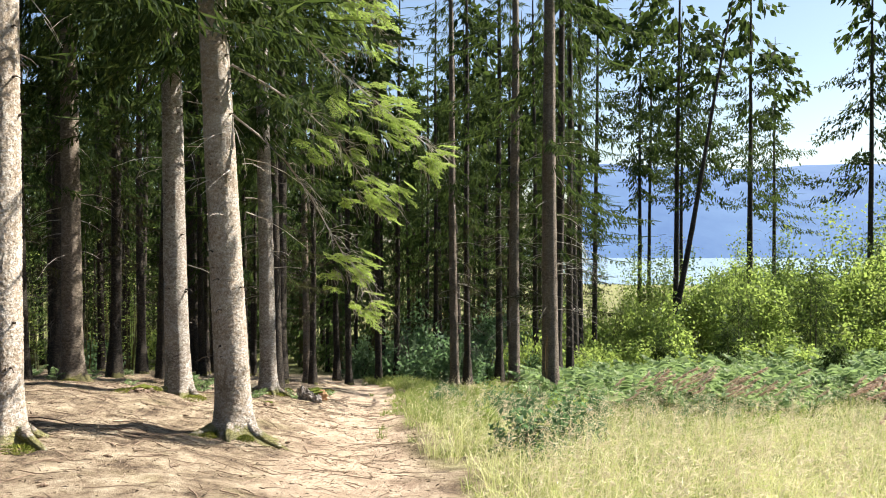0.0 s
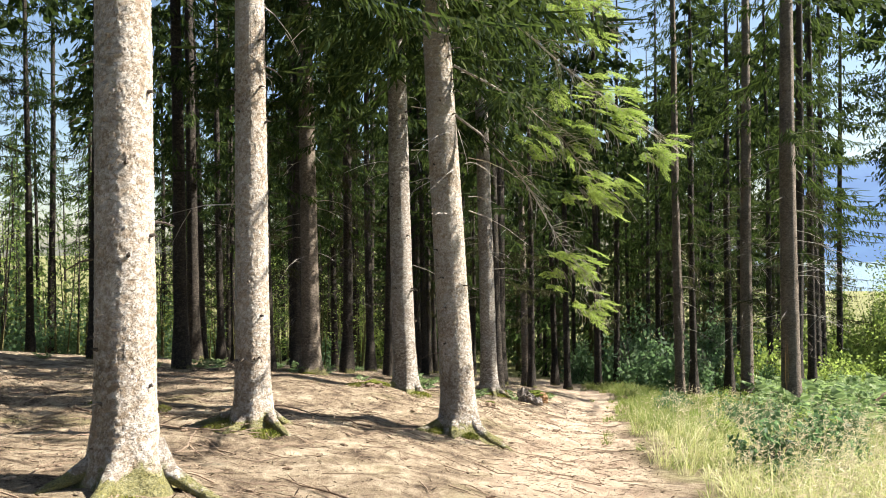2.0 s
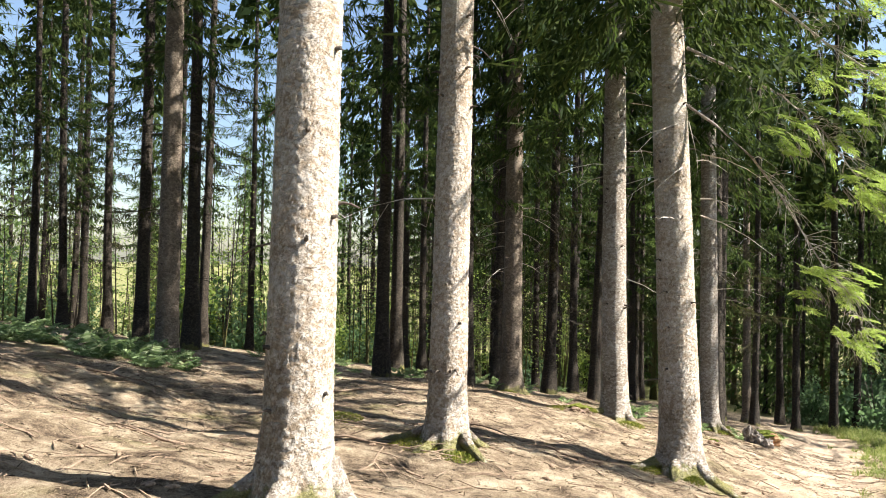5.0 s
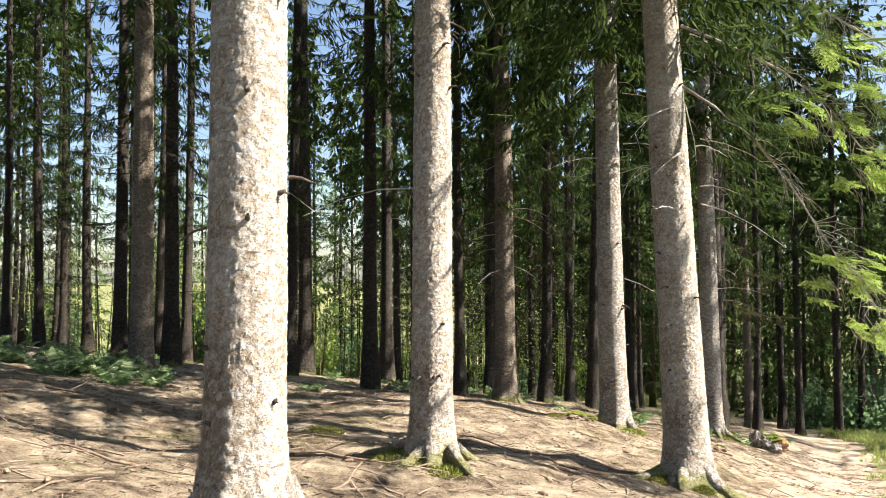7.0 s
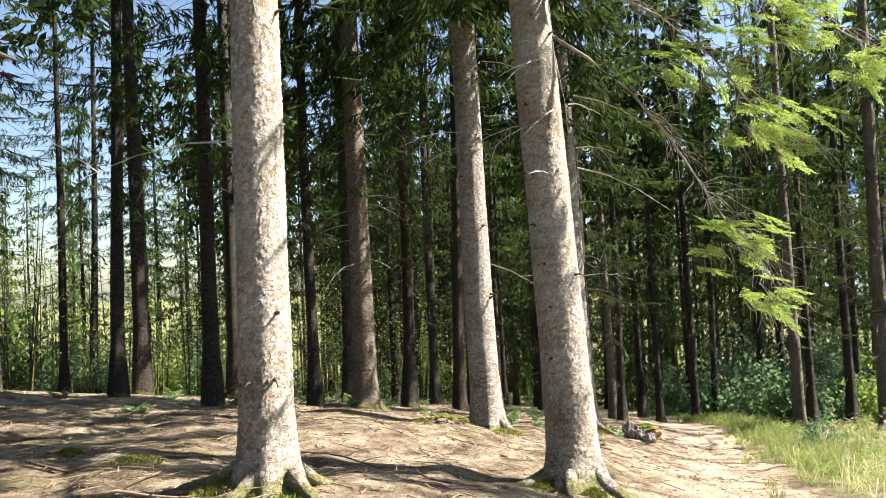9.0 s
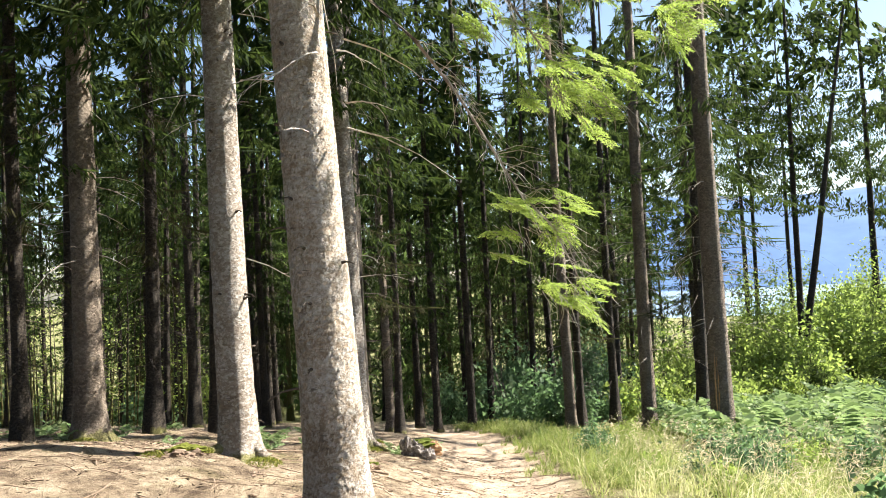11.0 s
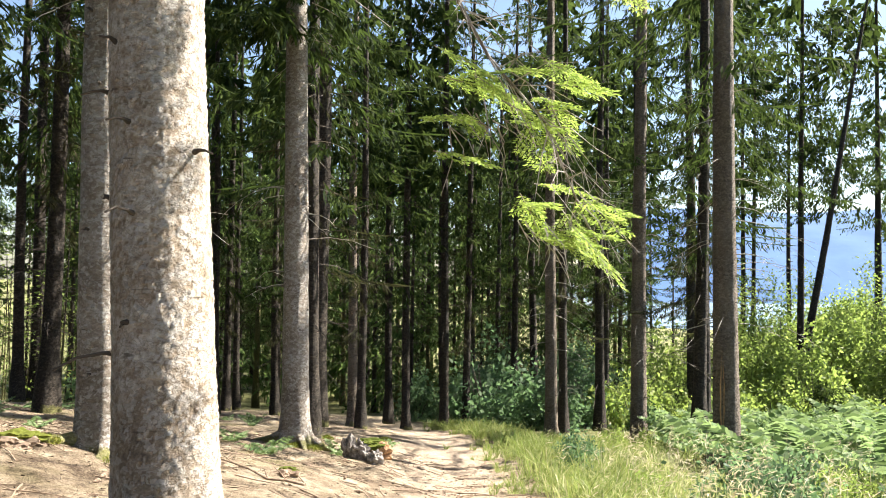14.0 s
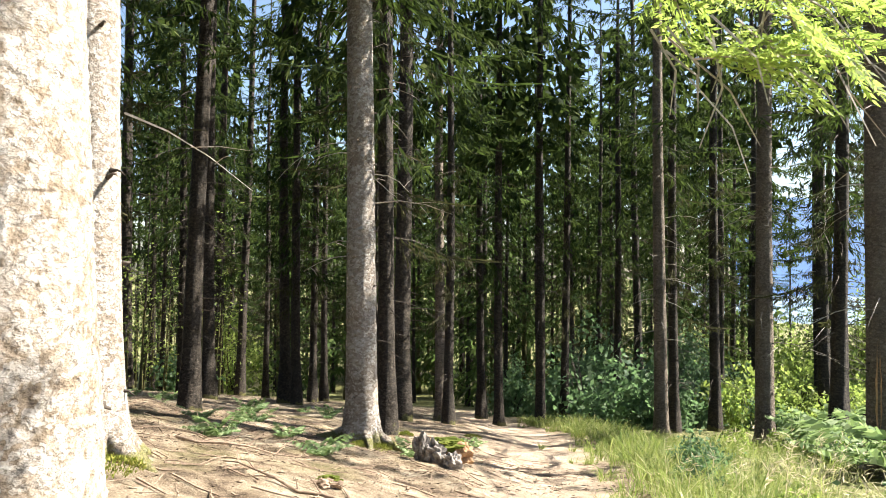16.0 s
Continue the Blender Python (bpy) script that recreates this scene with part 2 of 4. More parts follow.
def relief(x, y):
    near = np.clip((45 - np.hypot(x, y - 12)) / 20, 0, 1)
    return near * (0.13 * vnoise(x * 0.9, y * 0.9, 1) + 0.07 * vnoise(x * 2.6, y * 2.6, 2) + 0.035 * vnoise(x * 7, y * 7, 3))


def ground_z(x, y):
    return float(land(x, y) + relief(np.asarray(float(x)), np.asarray(float(y))))


def mesh_of(name, verts, faces, smooth=False, material=None):
    me = bpy.data.meshes.new(name)
    me.from_pydata(np.asarray(verts, float).tolist(), [], [list(map(int, f)) for f in faces])
    if smooth:
        me.polygons.foreach_set("use_smooth", [True] * len(me.polygons))
    if material:
        me.materials.append(material)
    return me


def part(name, me, material, parent, label=""):
    """Links a mesh as one object under a thing or a part."""
    if material and not me.materials:
        me.materials.append(material)
    ob = new(name, me)
    ob.parent = parent
    if label:
        tagged(ob, label)
    return ob


def copy_at(ob, m):
    """A copy of a thing at the pose m, with m's own scale."""
    return copy_thing(ob, m @ Matrix.Diagonal((1 / ob.scale[0], 1 / ob.scale[1], 1 / ob.scale[2], 1)))


# ground: one sheet to the horizon, fine near the walk
def axis(lo, hi, a, b, fine, coarse_end):
    mid = np.arange(a, b, fine)
    left = a - np.geomspace(fine, a - lo, coarse_end)
    right = b + np.geomspace(fine, hi - b, coarse_end)
    return np.concatenate([left[::-1], mid, right])


gx, gy = axis(-4500, 4500, -13, 5, 0.11, 56), axis(-2500, 4600, 2, 28, 0.11, 56)
GX, GY = np.meshgrid(gx, gy)
GZ = land(GX, GY) + relief(GX, GY)
nx, ny = len(gx), len(gy)
idx = np.arange(nx * ny).reshape(ny, nx)
quads = np.stack([idx[:-1, :-1], idx[:-1, 1:], idx[1:, 1:], idx[1:, :-1]], -1).reshape(-1, 4)
gm = mesh_of("ground", np.stack([GX, GY, GZ], -1).reshape(-1, 3), quads, True)


def grass_zone(x, y):
    """How far a place lies in the grass: 0 on needles and path, 1 in the meadow."""
    edge = path_x(y) + 1.0 + 1.1 * vnoise(x * 0.5, y * 0.5, 9) + 0.8 * vnoise(x * 1.7, y * 1.7, 5)
    return np.clip((x - edge) / 1.3, 0, 1)


px = np.abs(GX - path_x(GY)) + 0.7 * vnoise(GX * 1.1, GY * 1.1, 11)
masks = {"worn": np.clip((1.25 - px) / 0.6, 0, 1), "grassy": np.maximum(grass_zone(GX, GY), np.clip((np.hypot(GX + 2, GY - 12) - 34) / 8, 0, 1))}
for key, values in masks.items():
    gm.attributes.new(key, "FLOAT", "POINT").data.foreach_set("value", values.reshape(-1).astype(np.float32))

M_GROUND, nt, b = mat("forest_floor")
vec, _ = coords(nt)
n1, n2, n3 = noise_tex(nt, vec, 0.7), noise_tex(nt, vec, 5.0, 6.0, 0.65), noise_tex(nt, vec, 55.0, 5.0, 0.75)
n4 = noise_tex(nt, vec, 150.0, 4.0, 0.8)
n5 = noise_tex(nt, vec, 1.6, 5.0, 0.6)
f = maths(nt, "ADD", maths(nt, "ADD", maths(nt, "MULTIPLY", n2, 0.26), maths(nt, "MULTIPLY", n5, 0.32)), maths(nt, "ADD", maths(nt, "MULTIPLY", n3, 0.24), maths(nt, "MULTIPLY", n4, 0.19)))
needles = ramp(nt, f, [(0.4, (0.025, 0.017, 0.012)), (0.46, (0.12, 0.085, 0.058)), (0.51, (0.29, 0.22, 0.15)), (0.6, (0.56, 0.465, 0.34))])
earth = ramp(nt, f, [(0.39, (0.11, 0.077, 0.054)), (0.455, (0.36, 0.265, 0.19)), (0.58, (0.6, 0.48, 0.36))])
mossy = ramp(nt, f, [(0.35, (0.08, 0.085, 0.03)), (0.6, (0.24, 0.22, 0.08))])
turf = ramp(nt, f, [(0.38, (0.06, 0.075, 0.02)), (0.5, (0.17, 0.17, 0.065)), (0.64, (0.36, 0.33, 0.18))])
at = {}
for key in masks:
    at[key] = nt.nodes.new("ShaderNodeAttribute")
    at[key].attribute_name = key
ms = nt.nodes.new("ShaderNodeClamp")
nt.links.new(maths(nt, "MULTIPLY", maths(nt, "SUBTRACT", n1, 0.55), 6.0), ms.inputs["Value"])
col = mix(nt, maths(nt, "MULTIPLY", ms.outputs[0], 0.6), needles, mossy)
col = mix(nt, at["worn"].outputs["Fac"], col, earth)
col = mix(nt, at["grassy"].outputs["Fac"], col, turf)
nt.links.new(col, b.inputs["Base Color"])
b.inputs["Roughness"].default_value = 0.95
b.inputs["Specular IOR Level"].default_value = 0.15
bump(nt, b, maths(nt, "ADD", n3, maths(nt, "ADD", maths(nt, "MULTIPLY", n4, 0.5), n2)), 1.0, 0.04)
gm.materials.append(M_GROUND)
tagged(new("ground", gm), "forest floor of brown needles, pale trodden path and grassy verge", "ground", kind="structure")

# lake and the wooded hill beyond it
M_WATER, nt, b = mat("lake_water")
b.inputs["Base Color"].default_value = (0.3, 0.38, 0.42, 1)
b.inputs["Roughness"].default_value = 0.18
vec, _ = coords(nt)
bump(nt, b, noise_tex(nt, vec, 0.15, 4.0), 0.2, 0.3)
LAKE = -30.0
wx, wy = np.linspace(60, 2600, 15), np.linspace(330, 3400, 15)
WV = [(x, y, LAKE) for y in wy for x in wx]
WF = [(j * 15 + i, j * 15 + i + 1, j * 15 + i + 16, j * 15 + i + 15) for j in range(14) for i in range(14)]
tagged(new("water", mesh_of("water", WV, WF, True, M_WATER)), "pale still lake far below the wooded slope", "lake", kind="structure")

# Blue air haze painted into the hill as its own glow.
M_HILL, nt, b = mat("far_hill_haze")
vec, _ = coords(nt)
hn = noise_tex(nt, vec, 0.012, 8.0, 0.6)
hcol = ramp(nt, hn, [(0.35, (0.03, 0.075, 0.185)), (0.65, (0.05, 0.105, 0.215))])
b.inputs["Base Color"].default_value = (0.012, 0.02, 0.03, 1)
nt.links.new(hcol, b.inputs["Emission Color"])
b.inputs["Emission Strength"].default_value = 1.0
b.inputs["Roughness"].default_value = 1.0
hx, hd = np.linspace(150, 2900, 100), np.linspace(0, 1, 24)
HX, HD = np.meshgrid(hx, hd)
top = 165 + 45 * vnoise(HX / 700, HX * 0, 4) + 22 * vnoise(HX / 190, HX * 0, 5)
HZ = LAKE - 3 + (top + 30) * np.sin(HD * math.pi * 0.62) + 7 * vnoise(HX / 22, HD * 30, 6) * (HD > 0.02)
HY = 1120 + 60 * vnoise(HX / 300, HX * 0, 7) + HD * 900
hi = np.arange(HX.size).reshape(HX.shape)
HF = np.stack([hi[:-1, :-1], hi[:-1, 1:], hi[1:, 1:], hi[1:, :-1]], -1).reshape(-1, 4)
tagged(new("backdrop", mesh_of("backdrop", np.stack([HX, HY, HZ], -1).reshape(-1, 3), HF, True, M_HILL)), "wooded hill beyond the lake, its blue haze painted as glow", "hill", kind="structure")


# ---- spruces ----
def tube(points, radii, sides=5):
    """Vertices and faces of a tapering round stick through the points."""
    points = [Vector(p) for p in points]
    verts, faces = [], []
    for i, p in enumerate(points):
        d = (points[min(i + 1, len(points) - 1)] - points[max(i - 1, 0)]).normalized()
        a = d.orthogonal().normalized()
        c = d.cross(a)
        for k in range(sides):
            w = 2 * math.pi * k / sides
            verts.append(p + (a * math.cos(w) + c * math.sin(w)) * radii[i])
    for i in range(len(points) - 1):
        for k in range(sides):
            q = (k + 1) % sides
            faces.append((i * sides + k, i * sides + q, (i + 1) * sides + q, (i + 1) * sides + k))
    faces.append(tuple(range(sides))[::-1])
    faces.append(tuple((len(points) - 1) * sides + k for k in range(sides)))
    return [tuple(v) for v in verts], faces


def joined(pieces):
    verts, faces = [], []
    for v, f in pieces:
        o = len(verts)
        verts += list(v)
        faces += [tuple(i + o for i in q) for q in f]
    return verts, faces


def trunk_radius(r, h, height):
    return r * (0.93 * max(0.0, 1 - h / height) ** 0.75 + 0.07)


def trunk_mesh(r, height, seed, sides=20, step=0.35, lean=(0, 0), flare=1.0, rough=0.012, lobes=5, detail_to=5.0):
    """A spruce trunk with root swellings, rising from 0.35 m under the ground."""
    rng = np.random.default_rng(seed)
    hs = [-0.4, -0.25, -0.12]
    h = 0.0
    while h < height:
        hs.append(h)
        h += step if h < detail_to else max(step, 0.7)
        if h < 0.6:
            h -= step * 0.6
    hs.append(height)
    ph = rng.uniform(0, 6.28, 3)
    wig = rng.uniform(-1, 1, 4)
    verts = []
    for h in hs:
        base = trunk_radius(r, max(h, 0), height)
        cx = lean[0] * h + 0.03 * wig[0] * math.sin(h * 0.45 + wig[1] * 3)
        cy = lean[1] * h + 0.03 * wig[2] * math.sin(h * 0.4 + wig[3] * 3)
        fl = flare * (0.62 * math.exp(-max(h, -0.2) / 0.2) + 0.16 * math.exp(-max(h, 0) / 0.75))
        for k in range(sides):
            a = 2 * math.pi * k / sides
            lobe = 0.5 + 0.5 * math.sin(lobes * a + ph[0] + 0.6 * math.sin(2 * a + ph[1]))
            q = base * (1 + fl * (0.55 + 0.5 * lobe))
            x, y = math.cos(a), math.sin(a)
            p = Vector((x * r * 9, y * r * 9, h * 5.0 + seed * 13.1))
            q += rough * (noise.noise(p) + 0.7 * noise.noise(p * 2.7)) * 1.2
            verts.append((cx + x * q, cy + y * q, h))
    n = len(hs)
    faces = [(i * sides + k, i * sides + (k + 1) % sides, (i + 1) * sides + (k + 1) % sides, (i + 1) * sides + k) for i in range(n - 1) for k in range(sides)]
    faces.append(tuple((n - 1) * sides + k for k in range(sides)))
    return mesh_of("trunk", verts, faces, True)


def near_trunk_mesh(r, height, seed, lean, flare=1.0, lobes=5, sides=160):
    """A trunk with its bark plates built: scales with sharp edges, knots' whorls and root swellings."""
    hs = np.concatenate([np.arange(-0.4, 0.3, 0.03), np.arange(0.3, 4.6, 0.0165), np.arange(4.6, height, 0.45), [height]])
    th = radians(150) + np.arange(sides) * 2 * math.pi / sides
    T, H = np.meshgrid(th, hs)
    rng = np.random.default_rng(seed)
    ph = rng.uniform(0, 6.28, 3)
    base = r * (0.93 * np.clip(1 - np.clip(H, 0, None) / height, 0, 1) ** 0.75 + 0.07)
    fl = flare * (0.62 * np.exp(-np.clip(H, -0.2, None) / 0.2) + 0.1 * np.exp(-np.clip(H, 0, None) / 0.75))
    lobe = 0.5 + 0.5 * np.sin(lobes * T + ph[0] + 0.6 * np.sin(2 * T + ph[1]))
    q = base * (1 + fl * (0.55 + 0.5 * lobe))
    S = T * r
    a, c = S * 0.8 + H * 0.6, H * 0.8 - S * 0.6
    n1 = vnoise(a * 20, c * 22, seed) + 0.55 * vnoise(a * 34, c * 38, seed + 1) + 0.3 * vnoise(S * 80, H * 70, seed + 2)
    n2 = vnoise(S * 7, H * 3.0, seed + 3)
    plate = (n1 * 1.25 + n2 * 0.6 + H * 2.0) % 1.0
    fadeout = np.clip((4.9 - H) / 0.5, 0, 1)
    whorl = np.zeros_like(H)
    for k in range(9):
        hk, tk, wk = rng.uniform(0.4, 4.6), rng.uniform(0, 6.28), rng.uniform(0.25, 0.7)
        dt = (T - tk + math.pi) % (2 * math.pi) - math.pi
        whorl += np.exp(-(((H - hk - 0.02 * np.sin(3 * T + k)) / 0.016) ** 2) - (dt / wk) ** 2)
    q = q + fadeout * (0.003 * plate + 0.004 * np.exp(-((1 - plate) / 0.16) ** 2) + 0.008 * n2 + 0.003 * vnoise(S * 45, H * 45, seed + 4) + 0.006 * whorl)
    X, Y = lean[0] * H + np.cos(T) * q, lean[1] * H + np.sin(T) * q
    n = len(hs)
    ii = np.arange(n * sides).reshape(n, sides)
    jj = np.roll(ii, -1, 1)
    F = np.stack([ii[:-1], jj[:-1], jj[1:], ii[1:]], -1).reshape(-1, 4)
    me = mesh_of("trunk", np.stack([X, Y, H], -1).reshape(-1, 3), F, True)
    me.attributes.new("plate", "FLOAT", "POINT").data.foreach_set("value", (plate * fadeout + 0.5 * (1 - fadeout)).reshape(-1).astype(np.float32))
    return me


def root_mesh(r, reach, seed):
    """One root that runs out of the trunk's foot and dives into the ground."""
    rng = np.random.default_rng(seed)
    w = rng.uniform(-0.25, 0.25)
    pts = [(r * 0.5, 0, 0.3), (r * 1.15, 0, 0.16), (r * 1.15 + reach * 0.35, w * reach * 0.3, 0.06), (r * 1.15 + reach * 0.7, w * reach, -0.0), (r * 1.15 + reach, w * reach * 1.5, -0.1)]
    v, f = tube(pts, [r * 0.5, r * 0.36, r * 0.24, r * 0.16, r * 0.06], 10)
    return mesh_of("root", v, f, True)


def blades(p, d, length, width, rng):
    """Kite-shaped blades from points p along directions d, as an array of quads' corners."""
    d = d / np.linalg.norm(d, axis=1, keepdims=True)
    r = rng.normal(size=d.shape)
    s = np.cross(d, r)
    s /= np.linalg.norm(s, axis=1, keepdims=True) + 1e-9
    L, W = length[:, None], width[:, None]
    m = p + d * L * 0.42
    return np.stack([p, m + s * W, p + d * L, m - s * W], 1)


def quads_mesh(name, q):
    q = np.concatenate(q) if isinstance(q, list) else q
    me = bpy.data.meshes.new(name)
    n = len(q)
    me.from_pydata(q.reshape(-1, 3).tolist(), [], np.arange(n * 4).reshape(n, 4).tolist())
    return me


def crown_quads(seed, z0, z1, reach, count, blade=0.4, wide=0.045, per=3, sparse=0.0, extra=2, span=None, hang=0.0, taper=0.75):
    """The green of a spruce between z0 and z1: drooping boughs hung with twigs. span: where the whole crown begins and ends."""
    rng = np.random.default_rng(seed)
    lo, hi = span or (z0, z1)
    spread = 0.05 if wide < 0.03 else 0.17
    out = []
    for i in range(count):
        if rng.random() < sparse:
            continue
        h = z0 + (z1 - z0) * (i + rng.random()) / count
        f = (h - lo) / (hi - lo)
        L = reach * (1 - f) ** taper * rng.uniform(0.3, 1.15) + 0.25
        if f < 0.2:
            L *= rng.uniform(0.6, 1.0)
        az = rng.uniform(0, 2 * math.pi)
        steps = max(4, int(L * 3.6))
        t = np.linspace(0.22, 1, steps)
        bend = az + rng.uniform(-0.3, 0.3) * t
        droop = rng.uniform(0.25, 0.7)
        x, y = np.cos(bend) * L * t, np.sin(bend) * L * t
        z = h - droop * L * t * (1.25 - 0.55 * t)
        p = np.stack([x, y, z], 1)
        o = np.stack([np.cos(bend), np.sin(bend), -droop * (1.25 - 1.1 * t)], 1)
        side = np.stack([-np.sin(bend), np.cos(bend), np.zeros_like(t)], 1)
        out.append(blades(p, o, np.full(steps, L / steps * 2.2), np.full(steps, 0.02), rng))
        for k in range(per):
            sgn = (-1, 1, 0)[k % 3] if k < 3 else rng.choice([-1, 1])
            d = o * rng.uniform(0.2, 0.8) + side * sgn * rng.uniform(0.4, 1.0) + np.array([0, 0, -1]) * rng.uniform(0.2 + hang, 1.1 + hang, (steps, 1)) + rng.normal(0, 0.18, (steps, 3))
            ln = blade * rng.uniform(0.5, 1.25, steps) * (1.05 - 0.45 * t)
            q = blades(p + rng.normal(0, spread, p.shape), d, ln, wide * rng.uniform(0.7, 1.3, steps), rng)
            out.append(q)
            if k < extra:
                dn = d / np.linalg.norm(d, axis=1, keepdims=True)
                mid = p + dn * (ln * 0.35)[:, None]
                d2 = dn + rng.normal(0, 0.55, d.shape) + np.array([0, 0, -0.35])
                out.append(blades(mid, d2, ln * 0.7, wide * 0.8 * np.ones(steps), rng))
    return out


def crown_mesh(*args, **kw):
    return quads_mesh("crown", crown_quads(*args, **kw))


def forest_crown(seed, z0, split, z1, reach, low, high, sparse=0.0, wide=0.023, taper=0.75):
    """A forest spruce's crown: fine hanging twigs below, plainer boughs in the top."""
    return quads_mesh("crown", crown_quads(seed, z0, split, reach, low, 0.44, wide, 6, sparse, 3, (z0, z1), 0.3, taper)
                      + crown_quads(seed + 300, split, z1, reach, high, 0.9, 0.15, 3, sparse, 0, (z0, z1), 0.0, taper))


def dead_twigs_mesh(seed, r, height, z0, z1, count, reach=1.1, fine=True):
    """Bare grey twigs that stand off a trunk."""
    rng = np.random.default_rng(seed)
    pieces = []
    for i in range(count):
        h = rng.uniform(z0, z1)
        az = rng.uniform(0, 2 * math.pi)
        L = reach * rng.uniform(0.3, 1.0)
        q = trunk_radius(r, h, height) * 0.9
        o = Vector((math.cos(az), math.sin(az), rng.uniform(-0.25, 0.3)))
        s = Vector((-math.sin(az), math.cos(az), 0)) * rng.uniform(-0.3, 0.3)
        pts = [Vector((o.x * q, o.y * q, h))]
        for k in range(1, 4):
            t = k / 3
            pts.append(pts[0] + o * L * t + s * L * t * t + Vector((0, 0, -0.35 * L * t * t)))
        pieces.append(tube(pts, [0.011, 0.008, 0.005, 0.002], 3))
        for k in range(2 if fine else 1):
            a = pts[1].lerp(pts[3], rng.random())
            e = a + (o * 0.5 + s * 2 + Vector(rng.normal(0, 0.5, 3)) + Vector((0, 0, -0.4))) * L * 0.35
            pieces.append(tube([a, a.lerp(e, 0.5) + Vector((0, 0, 0.02)), e], [0.005, 0.004, 0.0015], 3))
    v, f = joined(pieces)
    return mesh_of("deadwood", v, f)


def stub_mesh(seed, length):
    """One broken branch stub with its swollen collar."""
    rng = np.random.default_rng(seed)
    b = rng.uniform(-0.15, 0.2)
    pts = [(-0.02, 0, 0), (0.015, 0, 0.002), (0.05, 0, 0.01), (length * 0.6, b * length * 0.5, 0.03 * length), (length, b * length, -0.12 * length)]
    v, f = tube(pts, [0.020, 0.016, 0.010, 0.008, 0.005], 6)
    return mesh_of("stub", v, f, True, M_DARKTWIG)


STUBS = [stub_mesh(i, L) for i, L in enumerate((0.05, 0.07, 0.1, 0.16, 0.3, 0.6))]


CROWNS = [forest_crown(10 + i, z0, split, z1, reach, low, high) for i, (z0, split, z1, reach, low, high) in enumerate(
    ((5.6, 14, 23, 2.8, 40, 40), (7.0, 15, 24, 2.8, 36, 36), (4.6, 13, 21, 2.6, 38, 36), (8.2, 16, 25, 3.2, 40, 40), (6.4, 14, 22, 2.3, 32, 34)))]
CROWNS += [forest_crown(25, 8.5, 18, 23, 3.4, 74, 30, 0.3, 0.05, 0.3), forest_crown(26, 11.5, 19, 24, 3.1, 58, 22, 0.3, 0.05, 0.3), forest_crown(27, 10.5, 18, 23, 3.3, 58, 22, 0.3, 0.05, 0.3)]
FINE = [crown_mesh(35 + i, z0, z1, reach, n, 0.34, 0.02, 9, 0.0, 3, None, 0.3) for i, (z0, z1, reach, n) in enumerate(((5.9, 25, 3.7, 92), (6.2, 21, 2.7, 58), (4.8, 20, 2.6, 60)))]
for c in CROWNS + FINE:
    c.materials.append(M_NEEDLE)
LOWCROWN = crown_mesh(31, 3.6, 9.0, 2.0, 22, 0.36, 0.016, 6, 0.0, 2, None, 0.6)
LOWCROWN.materials.append(M_NEEDLE_DRY)
SPRIGS = [dead_twigs_mesh(40 + i, 0.16, 22, 1.4, 9.0, 40, 1.3, False) for i in range(3)]
FAR_TRUNKS = [trunk_mesh(0.17, 23, 50 + i, 10, 1.4, (ln, 0), 0.8, 0.01, 4) for i, ln in enumerate((0.0, 0.012, -0.015, 0.022))]

forest_seed = random.Random(7)


def base_pose(x, y, turn=0.0, scale=1.0, sink=0.02):
    return Matrix.LocRotScale((x, y, ground_z(x, y) - sink), Euler((0, 0, turn)), (scale, scale, scale))


# five patterns of a forest spruce; every other one is a copy
PATTERNS, NEARPAT = [], []


def far_spruce(k, m, near=False):
    ob = new("spruce")
    ob.empty_display_size = 0.3
    part("trunk", FAR_TRUNKS[k % 4], M_BARK_SHADE, ob)
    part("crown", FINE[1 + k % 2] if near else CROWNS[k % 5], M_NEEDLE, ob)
    tagged(part("deadwood", SPRIGS[k % 3], M_DARKTWIG, ob), kind="stuff")
    if k in (2, 4, 5):
        part("low_foliage", LOWCROWN, M_NEEDLE_DRY, ob, "sparse brownish lower boughs")
    tagged(ob, "tall slender spruce with a dark bare trunk and drooping crown", "spruce", "spruces of the forest")
    ob.matrix_basis = m
    return ob


# Dense extra crown layers, mostly above the view, added to shade trunks and floor.
CANOPY = crown_mesh(91, 9.0, 24, 3.4, 70, 0.6, 0.11, 3, 0.0, 0)
THICK = quads_mesh("crown", crown_quads(92, 6.8, 13, 3.6, 84, 0.42, 0.026, 11, 0.0, 2, (6.8, 23), 0.3) + crown_quads(93, 13, 23, 3.8, 60, 0.6, 0.1, 4, 0.0, 0, (6.8, 23)))


